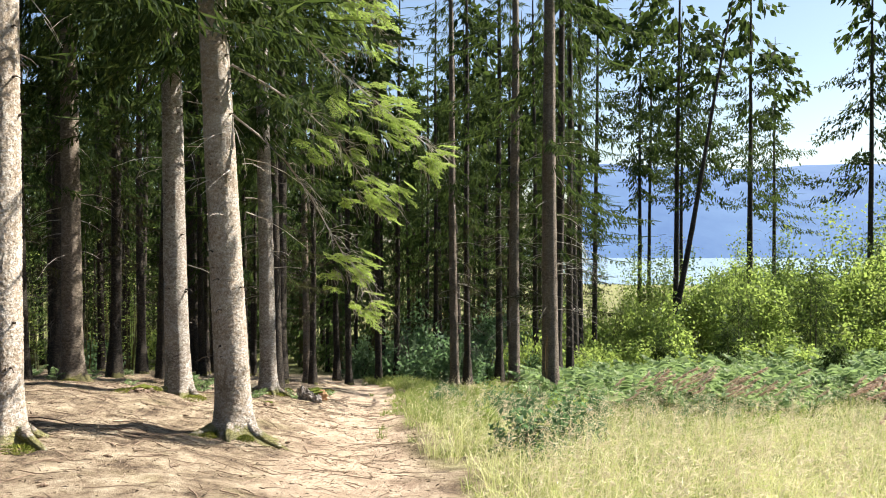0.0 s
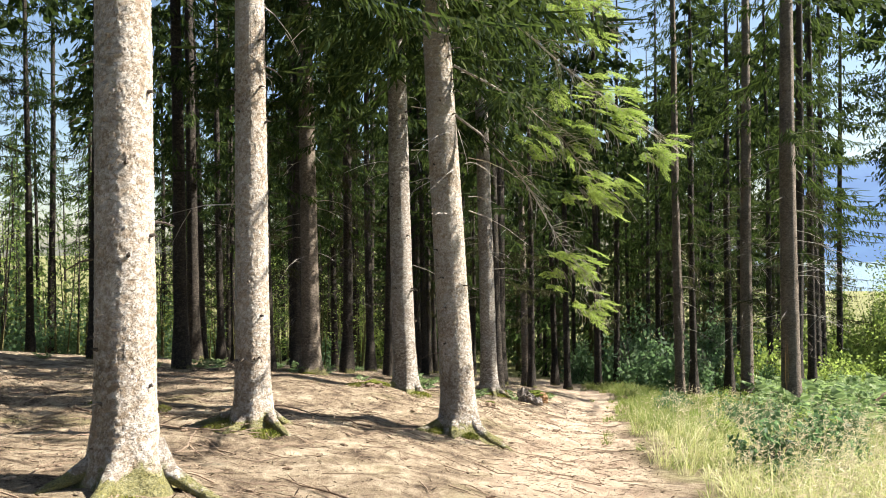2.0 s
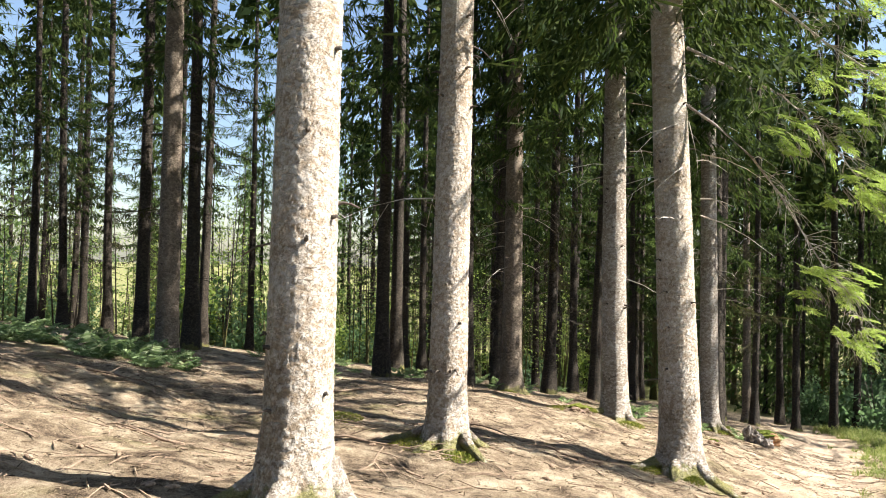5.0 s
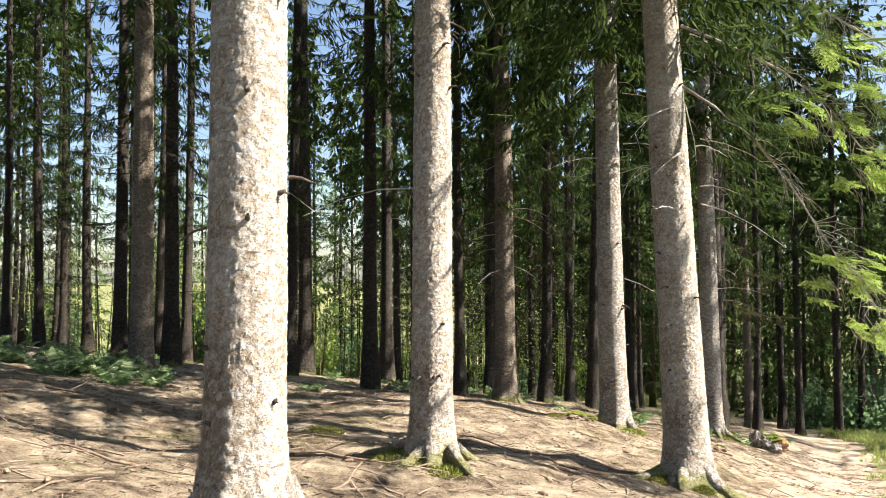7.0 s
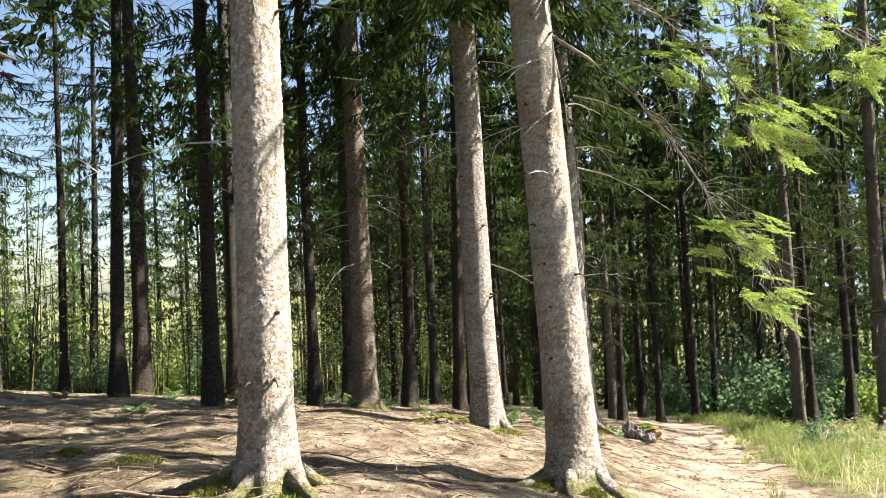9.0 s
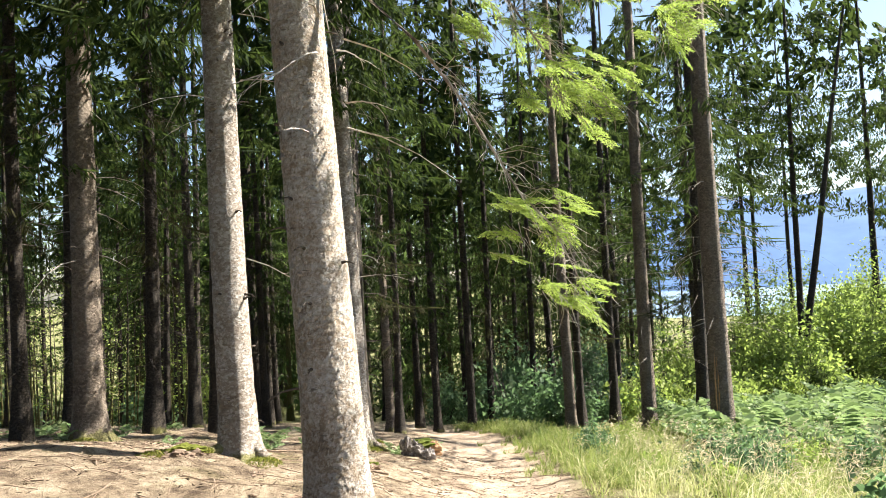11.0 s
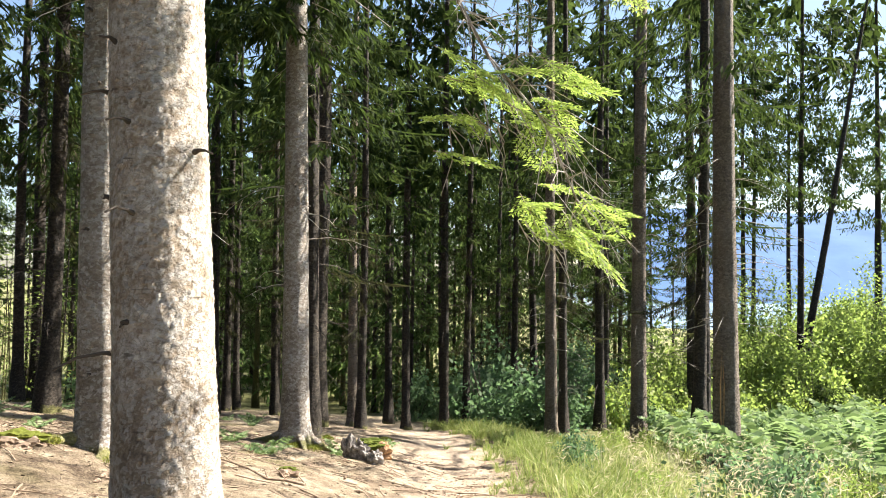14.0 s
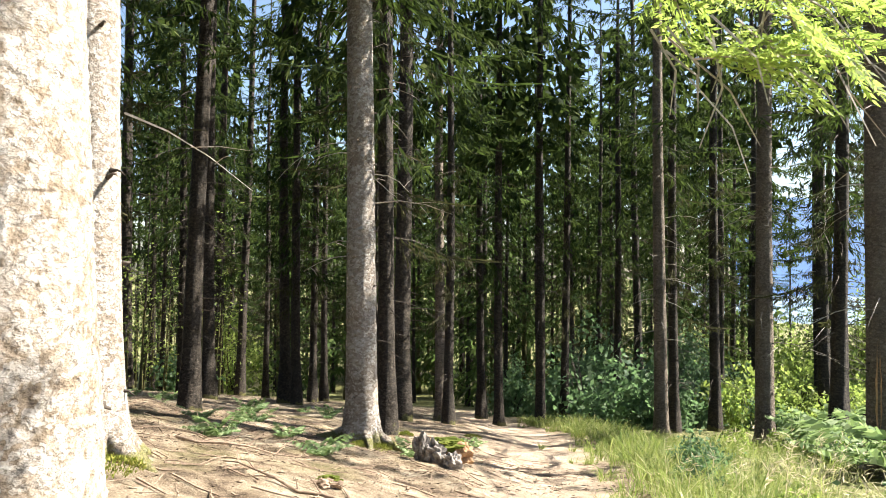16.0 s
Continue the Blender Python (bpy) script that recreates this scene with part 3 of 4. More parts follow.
def hero_spruce(x, y, dia, lean=(0, 0), height=24, seed=1, crown=1, stubs=26, flakes=0, twigs=30, sides=40, label="", crown_scale=1.0, z=None, moss=0, turn=0.0, twig_reach=1.1, twig_mat=None, bark=None, shady=False):
    """A near spruce with its own trunk, stubs, loose bark and crown."""
    ob = new("spruce")
    r = dia / 2
    zz = ground_z(x, y) if z is None else z
    ob.location = (x, y, zz)
    rng = random.Random(seed)
    if flakes > 1200:
        part("trunk", near_trunk_mesh(r, height, seed, lean), M_BARK_NEAR, ob)
    else:
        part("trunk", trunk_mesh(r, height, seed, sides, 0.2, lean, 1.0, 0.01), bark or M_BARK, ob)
    if flakes:
        for k in range(5):
            a = 2 * math.pi * (k + rng.uniform(-0.3, 0.3)) / 5
            root = part("root", root_mesh(r, rng.uniform(0.35, 0.75), seed * 10 + k), M_BARK, ob)
            root.rotation_euler = (0, math.atan2(zz - ground_z(x + math.cos(a) * 0.6, y + math.sin(a) * 0.6), 0.6), a)
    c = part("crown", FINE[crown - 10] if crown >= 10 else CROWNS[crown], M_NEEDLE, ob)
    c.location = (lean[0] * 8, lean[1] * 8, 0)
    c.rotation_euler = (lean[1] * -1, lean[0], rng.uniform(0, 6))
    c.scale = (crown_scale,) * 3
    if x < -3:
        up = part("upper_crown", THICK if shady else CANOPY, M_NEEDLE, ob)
        up.location = (lean[0] * 12, lean[1] * 12, 0)
        up.rotation_euler = (0, 0, rng.uniform(0, 6))
    tagged(part("deadwood", dead_twigs_mesh(seed + 70, r, height, 2.6, 8.5, twigs, twig_reach), twig_mat or M_DEADWOOD, ob, "bare grey dead twigs"), kind="stuff")
    for i in range(stubs):
        h = rng.uniform(0.5, 6.5)
        a = rng.uniform(0, 2 * math.pi)
        q = trunk_radius(r, h, height) * 0.97
        s = part("stub", rng.choice(STUBS[:4] if rng.random() < 0.85 else STUBS), M_DARKTWIG, ob)
        s.location = (lean[0] * h + math.cos(a) * q, lean[1] * h + math.sin(a) * q, h)
        s.rotation_euler = (0, rng.uniform(-0.3, 0.25), a)
    tagged(ob, label or "mature spruce with scaly grey bark, sunlit on one flank", "spruce", "spruces by the path")
    return ob


TA = hero_spruce(-3.28, 14.55, 0.54, (-0.048, 0.0), 26, 1, 10, 34, 2600, 22, 72, "leaning mature spruce with flaking grey bark and mossy foot", shady=True)
TE = hero_spruce(-3.79, 7.56, 0.45, (0.012, 0.0), 26, 2, 10, 30, 2600, 8, 72, "mature spruce with flaking pale bark, strongly sunlit")
TD = hero_spruce(-4.9, 11.1, 0.42, (0.008, 0.0), 25, 3, 10, 30, 1500, 8, 56, "mature spruce with scaly grey bark and spreading mossy roots")
TB = hero_spruce(-5.46, 17.78, 0.48, (-0.02, 0.0), 25, 4, 10, 30, 1100, 16, 56, "mature spruce with wide mossy roots", z=0.09, shady=True)
TC = hero_spruce(-5.16, 23.15, 0.44, (-0.012, 0.0), 25, 5, 11, 24, 500, 24, 44, "straight spruce with a mossy swollen foot", shady=True)
hero_spruce(-8.6, 19.48, 0.45, (-0.004, 0), 25, 6, 12, 20, 0, 16, 36, "dark shaded spruce with a straight trunk", bark=M_BARK_HALF_SHADE, shady=True)
TH = hero_spruce(2.79, 27.39, 0.54, (-0.004, 0), 25, 7, 10, 24, 300, 30, 44, "stout spruce at the meadow's edge with a bare wood scar", 1.25, twig_reach=1.6, bark=M_BARK_HALF_SHADE)
sv, sf = [], []
for i in range(12):
    h = 0.5 + 1.9 * i / 11
    for du in (-1, -0.3, 0.4, 1):
        a = radians(-118) + du * 0.17 * math.sin(math.pi * (i + 0.7) / 12.2) * (1 + 0.2 * math.sin(i * 2.1))
        q = trunk_radius(0.27, h, 25) * 1.07 + (0.0 if abs(du) < 0.9 else 0.016) - 0.004
        sv.append((math.cos(a) * q, math.sin(a) * q, h))
for i in range(11):
    for k in range(3):
        sf.append((i * 4 + k, i * 4 + k + 1, i * 4 + k + 5, i * 4 + k + 4))
part("bare_scar", mesh_of("bare_scar", sv, sf, True), M_SCAR, TH, "orange-brown strip of bare wood")
hero_spruce(1.86, 33.46, 0.46, (0.004, 0), 25, 8, 11, 20, 0, 34, 32, "spruce at the meadow's edge with curved bleached dead twigs", 1.25, twig_reach=1.8, bark=M_BARK_HALF_SHADE)
hero_spruce(-0.57, 34.89, 0.38, (-0.008, 0), 24, 9, 11, 16, 0, 24, 28, "slim spruce in the tall grass beside the path", 1.2, bark=M_BARK_HALF_SHADE)
hero_spruce(5.37, 42.6, 0.46, (-0.02, 0), 24, 10, 0, 12, 0, 30, 28, "spruce with bleached dead twigs at the wood's edge", 1.25, twig_reach=1.8, bark=M_BARK_SHADE)
hero_spruce(-6.89, 35.25, 0.32, (-0.006, 0), 24, 11, 12, 10, 0, 30, 28, "slim spruce with a sunlit edge", twig_mat=M_DARKTWIG, bark=M_BARK_HALF_SHADE)
hero_spruce(-5.56, 38.0, 0.30, (-0.004, 0), 24, 12, 12, 10, 0, 30, 24, "slim dark spruce beside the path", twig_mat=M_DARKTWIG, bark=M_BARK_SHADE)
hero_spruce(-4.28, 38.72, 0.33, (-0.004, 0), 24, 13, 11, 10, 0, 30, 24, "slim dark spruce beside the path", twig_mat=M_DARKTWIG, bark=M_BARK_SHADE)
hero_spruce(-18.2, 12.4, 0.5, (0.0, 0), 25, 15, 12, 16, 0, 24, 32, "thick spruce with low hanging boughs", twig_mat=M_DARKTWIG, bark=M_BARK_SHADE)
hero_spruce(-14.2, 14.4, 0.46, (0.01, 0), 25, 14, 11, 16, 0, 24, 32, "thick dark spruce on the needle-strewn slope", twig_mat=M_DARKTWIG, bark=M_BARK_HALF_SHADE)

# the rest of the forest
placed = [(-3.4, 14.55), (-3.79, 7.56), (-4.9, 11.1), (-5.46, 17.78), (-5.16, 23.15), (-8.6, 19.48), (2.79, 27.39), (1.86, 33.46), (-0.57, 34.89), (5.37, 42.6), (-6.89, 35.25), (-5.56, 38.0), (-4.28, 38.72), (-14.2, 14.4)]
known = [(-12.5, 19.7, 1.05), (-9.73, 20.83, 0.85), (-9.07, 22.43, 0.85), (-8.6, 24.4, 0.9), (-9.72, 19.38, 0.75), (-5.7, 26.05, 0.95), (-7.13, 32.09, 1.35), (-11.78, 35.07, 1.0), (-11.2, 34.7, 0.8), (-20.05, 25.5, 1.5),
         (-6.1, 33.0, 0.8), (-3.6, 40.25, 0.9), (-13.1, 38.8, 1.1), (-16.0, 25.0, 1.2), (3.6, 46.0, 1.0), (2.0, 44.0, 0.9), (4.4, 36.5, 1.0), (3.6, 33.6, 1.15), (-20.5, 10.6, 0.9), (-12.0, 9.0, 0.75), (-17.2, 17.5, 1.1), (-16, 20.5, 1.0), (-1.8, 42.5, 0.9), (6.2, 47.5, 1.1)]
deeper = [(-19.35, 17.5, 1.05), (-20.7, 20.75, 0.95), (-24.0, 19.5, 0.9), (-23.0, 17.3, 0.8), (-22.5, 16.1, 0.75), (-24.5, 18.2, 0.7), (-12.6, 31.9, 1.0), (-19.9, 38.6, 1.4), (-18.1, 42.2, 1.2), (-18.4, 44.9, 1.2), (-15.9, 42.3, 0.75),
         (-13.4, 41.2, 0.95), (-14.1, 44.1, 0.9), (-6.9, 42.1, 0.95), (-2.7, 48.5, 0.85), (-0.9, 50.5, 1.2), (1.4, 40.4, 1.1)]
k = 0
for x, y, s in known + deeper:
    placed.append((x, y))
    tr = far_spruce(k % 6, base_pose(x, y, forest_seed.uniform(0, 6.28), s), k >= 10)
    (PATTERNS if k < 10 else NEARPAT).append(tr)
    k += 1
tries = 0
while tries < 12000 and k < 226:
    tries += 1
    x, y = forest_seed.uniform(-62, 18), forest_seed.uniform(-2, 92)
    d = math.hypot(x + 1, y - 8)
    if d < 26 or x > (y - 33) * 0.24 - 0.3 or (x > -6.5 and y < 36):
        continue
    if x < -26 - 0.25 * y and d > 44:
        continue
    if abs(x - float(path_x(y))) < 1.4 and y < 46:
        continue
    if x > -9 and y < 26 and d < 20:
        continue
    gap = 1.9 if d < 40 else 2.3
    if any((x - a) ** 2 + (y - c) ** 2 < gap * gap for a, c in placed):
        continue
    placed.append((x, y))
    s = forest_seed.uniform(0.55, 1.15)
    pool = NEARPAT[:12] if d < 30 else PATTERNS
    copy_at(pool[forest_seed.randrange(len(pool))], base_pose(x, y, forest_seed.uniform(0, 6.28), s))
    k += 1


# far woods that close the view, and unseen ones behind and beside the walker
def woods(name, spots, label):
    """Many far spruces, green down to the ground, as one mesh."""
    crown = np.concatenate(crown_quads(45, 1.2, 22, 3.2, 64, 0.7, 0.07, 4, 0.0, 0)).reshape(-1, 3)
    trunk = np.array([tuple(v.co) for v in FAR_TRUNKS[0].vertices])
    trunk_faces = [tuple(p.vertices) for p in FAR_TRUNKS[0].polygons]
    verts, faces, kinds, base = [], [], [], 0
    for x, y, turn, s in spots:
        c, sn = math.cos(turn) * s, math.sin(turn) * s
        turned = np.array([[c, -sn, 0], [sn, c, 0], [0, 0, s]])
        at_foot = np.array([x, y, ground_z(x, y) - 0.02])
        verts += [crown @ turned.T + at_foot, trunk @ turned.T + at_foot]
        faces += (np.arange(len(crown)).reshape(-1, 4) + base).tolist()
        base += len(crown)
        faces += [tuple(v + base for v in f) for f in trunk_faces]
        base += len(trunk)
        kinds += [0] * (len(crown) // 4) + [1] * len(trunk_faces)
    me = mesh_of(name, np.concatenate(verts), faces)
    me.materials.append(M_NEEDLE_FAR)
    me.materials.append(M_BARK_SHADE)
    me.polygons.foreach_set("material_index", kinds)
    tagged(new(name, me), label, "woods", kind="stuff")


def scatter(want, xr, yr, gap, allowed, sizes):
    spots, tries = [], 0
    while len(spots) < want and tries < 4000:
        tries += 1
        x, y = forest_seed.uniform(*xr), forest_seed.uniform(*yr)
        if not allowed(x, y) or any((x - a) ** 2 + (y - c) ** 2 < gap for a, c in placed):
            continue
        placed.append((x, y))
        spots.append((x, y, forest_seed.uniform(0, 6.28), forest_seed.uniform(*sizes)))
    return spots


woods("far_woods", scatter(62, (-44, 9), (54, 90), 5.0, lambda x, y: x <= (y - 33) * 0.22 - 1.5, (0.75, 1.1)), "far dark spruces that close the wood")
woods("side_woods", scatter(46, (-78, -22), (8, 66), 8.0, lambda x, y: math.hypot(x + 1, y - 8) > 46, (0.75, 1.1)), "far spruces beyond the rise, in broken light")
# Out of view, added behind the walker to keep skylight off the trunks.
woods("woods_behind", scatter(30, (-34, 9), (-28, 2.5), 9.0, lambda x, y: x <= -5 or y <= -4, (0.85, 1.15)), "unseen spruces behind the walker, added to block sky light")

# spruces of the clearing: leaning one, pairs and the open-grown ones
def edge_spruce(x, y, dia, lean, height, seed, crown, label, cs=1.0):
    return hero_spruce(x, y, dia, lean, height, seed, crown, 6, 0, 20, 16, label, cs, twig_mat=M_DARKTWIG, bark=M_BARK_SHADE)


edge_spruce(11.98, 51.06, 0.42, (0.17, 0.0), 24, 21, 7, "leaning dark spruce in the ferns", 1.0)
edge_spruce(13.0, 53.5, 0.4, (0.01, 0), 28, 22, 6, "dark upright spruce behind the leaning one", 1.15)
edge_spruce(12.4, 62.0, 0.36, (0.0, 0), 28, 23, 7, "slim dark spruce of a pair", 1.15)
edge_spruce(13.2, 62.8, 0.32, (0.01, 0), 28, 24, 6, "slim dark spruce of a pair", 1.15)
edge_spruce(20.43, 61.6, 0.5, (0.0, 0), 28, 25, 5, "open-grown spruce against the white sky", 1.2)
edge_spruce(26.0, 55.0, 0.42, (0.0, 0), 26, 26, 5, "open-grown spruce against the white sky", 1.15)
edge_spruce(30.0, 57.0, 0.4, (0.0, 0), 25, 27, 2, "open-grown spruce at the clearing", 1.25)
edge_spruce(16.5, 66.0, 0.36, (0.0, 0), 27, 28, 6, "slim spruce of the thinned edge", 1.1)
edge_spruce(7.6, 52.0, 0.36, (0.01, 0), 27, 29, 6, "slim spruce of the thinned edge", 1.15)
edge_spruce(24.5, 68.0, 0.36, (0.0, 0), 24, 32, 5, "distant spruce of the clearing", 1.0)
edge_spruce(33.0, 64.0, 0.4, (0.0, 0), 25, 33, 2, "distant spruce of the clearing", 1.2)


# ---- boughs, undergrowth, meadow ----
def spray(base, direction, length, rng, needle=0.022):
    """A flat fir spray: side twigs set with needles. Returns needle quads and twig sticks."""
    d = Vector(direction).normalized()
    up = Vector((0, 0, 1))
    s = d.cross(up).normalized()
    n = s.cross(d)
    q, sticks = [], [tube([base, Vector(base) + d * length * 0.5 - n * 0.01, Vector(base) + d * length - n * length * 0.12], [0.004, 0.003, 0.0015], 3)]
    P, D = [], []
    for k in range(9):
        t = 0.08 + 0.9 * k / 9
        for sg in (-1, 1):
            b = Vector(base) + d * length * t - n * length * 0.12 * t * t
            tw = (d * 0.75 + s * sg * 0.8 - n * rng.uniform(0.0, 0.35)).normalized()
            ln = length * 0.42 * (1 - t) ** 0.6 * rng.uniform(0.7, 1.15) + 0.03
            for i in range(max(4, int(ln / 0.011))):
                u = i / max(4, int(ln / 0.011))
                p = b + tw * ln * u
                side = tw.cross(n).normalized()
                for sd2 in (-1, 1):
                    P.append(p)
                    D.append(tw * 0.9 + side * sd2 * 0.8 + n * rng.uniform(-0.4, 0.5))
    P, D = np.array([tuple(v) for v in P]), np.array([tuple(v) for v in D])
    r2 = np.random.default_rng(rng.randrange(10 ** 6))
    q = blades(P, D, needle * r2.uniform(0.7, 1.3, len(P)), np.full(len(P), 0.0045), r2)
    return q, sticks


def bough(name, axis_pts, tips, seed, label):
    """A drooping bough of the leaning spruce: a bare bent axis, dead side twigs and green sprays at its end."""
    rng = random.Random(seed)
    ob = new(name)
    ob.location = axis_pts[0]
    o = Vector(axis_pts[0])
    pts = [Vector(p) - o for p in axis_pts]
    n = len(pts)
    v, f = tube(pts, [0.022 * (1 - 0.8 * i / (n - 1)) for i in range(n)], 6)
    part("branch", mesh_of("branch", v, f, True), M_DEADWOOD, ob)
    dead = []
    for i in range(70):
        a = rng.uniform(0.25, 0.99) * (n - 1)
        b = pts[int(a)].lerp(pts[min(int(a) + 1, n - 1)], a % 1)
        e = b + Vector((rng.uniform(-0.1, 0.45), rng.uniform(-0.35, 0.35), rng.uniform(-0.5, 0.08)))
        m = b.lerp(e, 0.5) + Vector((0, 0, 0.05))
        dead.append(tube([b, m, e], [0.005, 0.0035, 0.0015], 3))
        for j in range(2):
            c = m.lerp(e, rng.random())
            g = c + Vector((rng.uniform(-0.1, 0.15), rng.uniform(-0.15, 0.15), rng.uniform(-0.2, 0.02)))
            dead.append(tube([c, g], [0.0025, 0.001], 3))
    v, f = joined(dead)
    tagged(part("deadwood", mesh_of("deadwood", v, f), M_DEADWOOD, ob, "tangle of bleached bare twigs"), kind="stuff")
    for tx, ty, tz, wide, tall, count in tips:
        q, sticks = [], []
        count = int(count * 2.0)
        tx, tz = tx - 0.2, tz + 0.16
        for i in range(count):
            u = (i + 0.5) / count
            base = Vector((tx + wide * rng.uniform(-0.75, 0.35), ty + rng.gauss(0, 0.25), tz + tall * (0.5 - u) + rng.gauss(0, 0.05))) - o
            d = (rng.uniform(0.1, 1.0), rng.uniform(-0.9, 0.6), rng.uniform(-0.6, 0.0))
            a, s = spray(base, d, rng.uniform(0.26, 0.46), rng, 0.03)
            q.append(a)
            sticks += s
        foliage = part("spray", quads_mesh("spray", q), M_NEEDLE_LIT, ob, "needles coloured bright green as if sunlit")
        for i in range(count):
            a = Vector((tx + wide * rng.uniform(-0.7, 0.1), ty + rng.gauss(0, 0.2), tz - tall * rng.uniform(0.1, 0.5))) - o
            e = a + Vector((rng.uniform(-0.05, 0.25), rng.uniform(-0.1, 0.1), rng.uniform(-0.4, -0.12)))
            sticks.append(tube([a, a.lerp(e, 0.5) + Vector((0.04, 0, 0)), e], [0.0045, 0.0035, 0.0015], 3))
        v, f = joined(sticks)
        tagged(part("twig", mesh_of("twig", v, f), M_DEADWOOD, foliage), kind="stuff")
    tagged(ob, label, "bough", "boughs of the leaning spruce")
    return ob


bough("spruce_bough", [(-3.35, 14.55, 5.35), (-2.9, 14.6, 5.0), (-2.45, 14.65, 4.55), (-2.1, 14.7, 4.05), (-1.85, 14.7, 3.6), (-1.6, 14.75, 3.15), (-1.3, 14.75, 2.8), (-1.05, 14.75, 2.2)],
      [(-1.25, 14.75, 2.8, 0.6, 0.42, 9), (-0.98, 14.78, 2.12, 0.38, 0.22, 5)], 1, "drooping spruce bough with bare twigs and bright green tips")
bough("spruce_bough", [(-3.3, 14.55, 6.1), (-2.7, 14.6, 5.75), (-2.1, 14.65, 5.35), (-1.6, 14.7, 4.85), (-1.25, 14.75, 4.3), (-0.8, 14.75, 3.95)],
      [(-1.45, 14.7, 4.75, 0.75, 0.6, 11), (-1.05, 14.75, 4.02, 0.55, 0.42, 8), (-0.58, 14.75, 3.88, 0.45, 0.5, 7)], 2, "drooping spruce bough with bare twigs and bright green tips")
bough("spruce_bough", [(-3.3, 14.6, 7.3), (-2.6, 14.65, 6.95), (-2.0, 14.7, 6.4), (-1.6, 14.75, 6.0), (-1.0, 14.8, 5.5), (-0.3, 14.8, 4.9), (0.1, 14.8, 4.6)],
      [(-0.85, 14.8, 5.45, 0.9, 0.5, 12), (-0.55, 14.8, 4.95, 0.75, 0.55, 10), (0.12, 14.8, 4.47, 0.5, 0.3, 6)], 3, "long spruce bough with layered bright green sprays")
bough("spruce_bough", [(-3.4, 14.6, 8.6), (-2.6, 14.7, 8.2), (-1.8, 14.7, 7.6), (-1.2, 14.75, 7.0), (-0.8, 14.75, 6.4)],
      [(-1.05, 14.75, 6.55, 0.8, 0.9, 13), (-0.8, 14.7, 7.1, 0.8, 0.6, 10)], 4, "high spruce bough with bright green tips")


def bush_mesh(seed, radius, height, leaves, leaf):
    rng = np.random.default_rng(seed)
    clumps = rng.normal(0, 1, (26, 3))
    clumps /= np.linalg.norm(clumps, axis=1, keepdims=True)
    clumps *= rng.uniform(0.35, 1.0, (26, 1))
    clumps[:, 2] = np.abs(clumps[:, 2])
    which = rng.integers(0, 26, leaves)
    p = clumps[which] * np.array([radius, radius, height]) + rng.normal(0, 0.17, (leaves, 3)) * np.array([radius, radius, height * 0.7])
    p[:, 2] = np.abs(p[:, 2]) + 0.03
    d = rng.normal(0, 1, (leaves, 3)) + np.array([0, 0, -0.2])
    return quads_mesh("leaves", blades(p, d, leaf * rng.uniform(0.6, 1.3, leaves), leaf * 0.3 * rng.uniform(0.7, 1.2, leaves), rng))


def stems_mesh(seed, radius, height, count):
    rng = np.random.default_rng(seed)
    pieces = []
    for i in range(count):
        a, rr = rng.uniform(0, 6.28), radius * rng.uniform(0.2, 0.8)
        e = Vector((math.cos(a) * rr, math.sin(a) * rr, height * rng.uniform(0.6, 0.95)))
        pieces.append(tube([(0, 0, -0.1), e * 0.5 + Vector((0, 0, 0.1 * height)), e], [0.018, 0.012, 0.004], 4))
    v, f = joined(pieces)
    return mesh_of("stems", v, f)


BUSHES = [(bush_mesh(60 + i, r, h, n, lf), stems_mesh(70 + i, r, h, 9)) for i, (r, h, n, lf) in enumerate(((1.1, 1.5, 1300, 0.17), (1.5, 2.2, 1700, 0.19), (0.9, 1.0, 1000, 0.15), (1.3, 3.2, 1800, 0.18), (2.2, 4.6, 3600, 0.21), (2.3, 7.2, 5600, 0.2)))]


def bush(x, y, k, scale, dark, turn, label):
    ob = new("bush")
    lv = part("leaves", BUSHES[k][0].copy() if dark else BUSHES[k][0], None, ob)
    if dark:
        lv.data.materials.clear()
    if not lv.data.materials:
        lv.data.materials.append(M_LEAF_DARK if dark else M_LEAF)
    part("stem", BUSHES[k][1], M_DARKTWIG, ob)
    tagged(ob, label, "bush", "bushes under the trees" if dark else "bushes in the sun")
    ob.matrix_basis = base_pose(x, y, turn, scale)
    return ob


rb = random.Random(11)
BRIGHT = [bush(x, y, k, 1.0, False, k, "leafy bright green bush in the clearing") for k, (x, y) in enumerate(((14.5, 38.0), (19.0, 42.0), (11.5, 41.0), (22.5, 46.0), (17.5, 52.0), (18.5, 58.5)))]
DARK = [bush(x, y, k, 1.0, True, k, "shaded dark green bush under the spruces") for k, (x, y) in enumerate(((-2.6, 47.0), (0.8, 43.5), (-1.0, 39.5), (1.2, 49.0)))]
for i in range(46):
    x, y = rb.uniform(7, 34), rb.uniform(33, 66)
    if x < (y - 33) * 0.3 + 5:
        continue
    copy_at(rb.choice(BRIGHT[:5] if y > 42 else BRIGHT[:4]), base_pose(x, y, rb.uniform(0, 6), rb.uniform(0.7, 1.4)))
for i in range(26):
    y = rb.uniform(56, 82)
    copy_at(BRIGHT[4], base_pose(rb.uniform((y - 33) * 0.3 + 6, 46), y, rb.uniform(0, 6), rb.uniform(0.8, 1.3)))
for i in range(30):
    x, y = rb.uniform(-3, 12), rb.uniform(45, 66)
    if x < (y - 45) * 0.1 - 1:
        continue
    copy_at(rb.choice(BRIGHT[:4] if x > 2 else DARK), base_pose(x, y, rb.uniform(0, 6), rb.uniform(0.8, 1.5)))
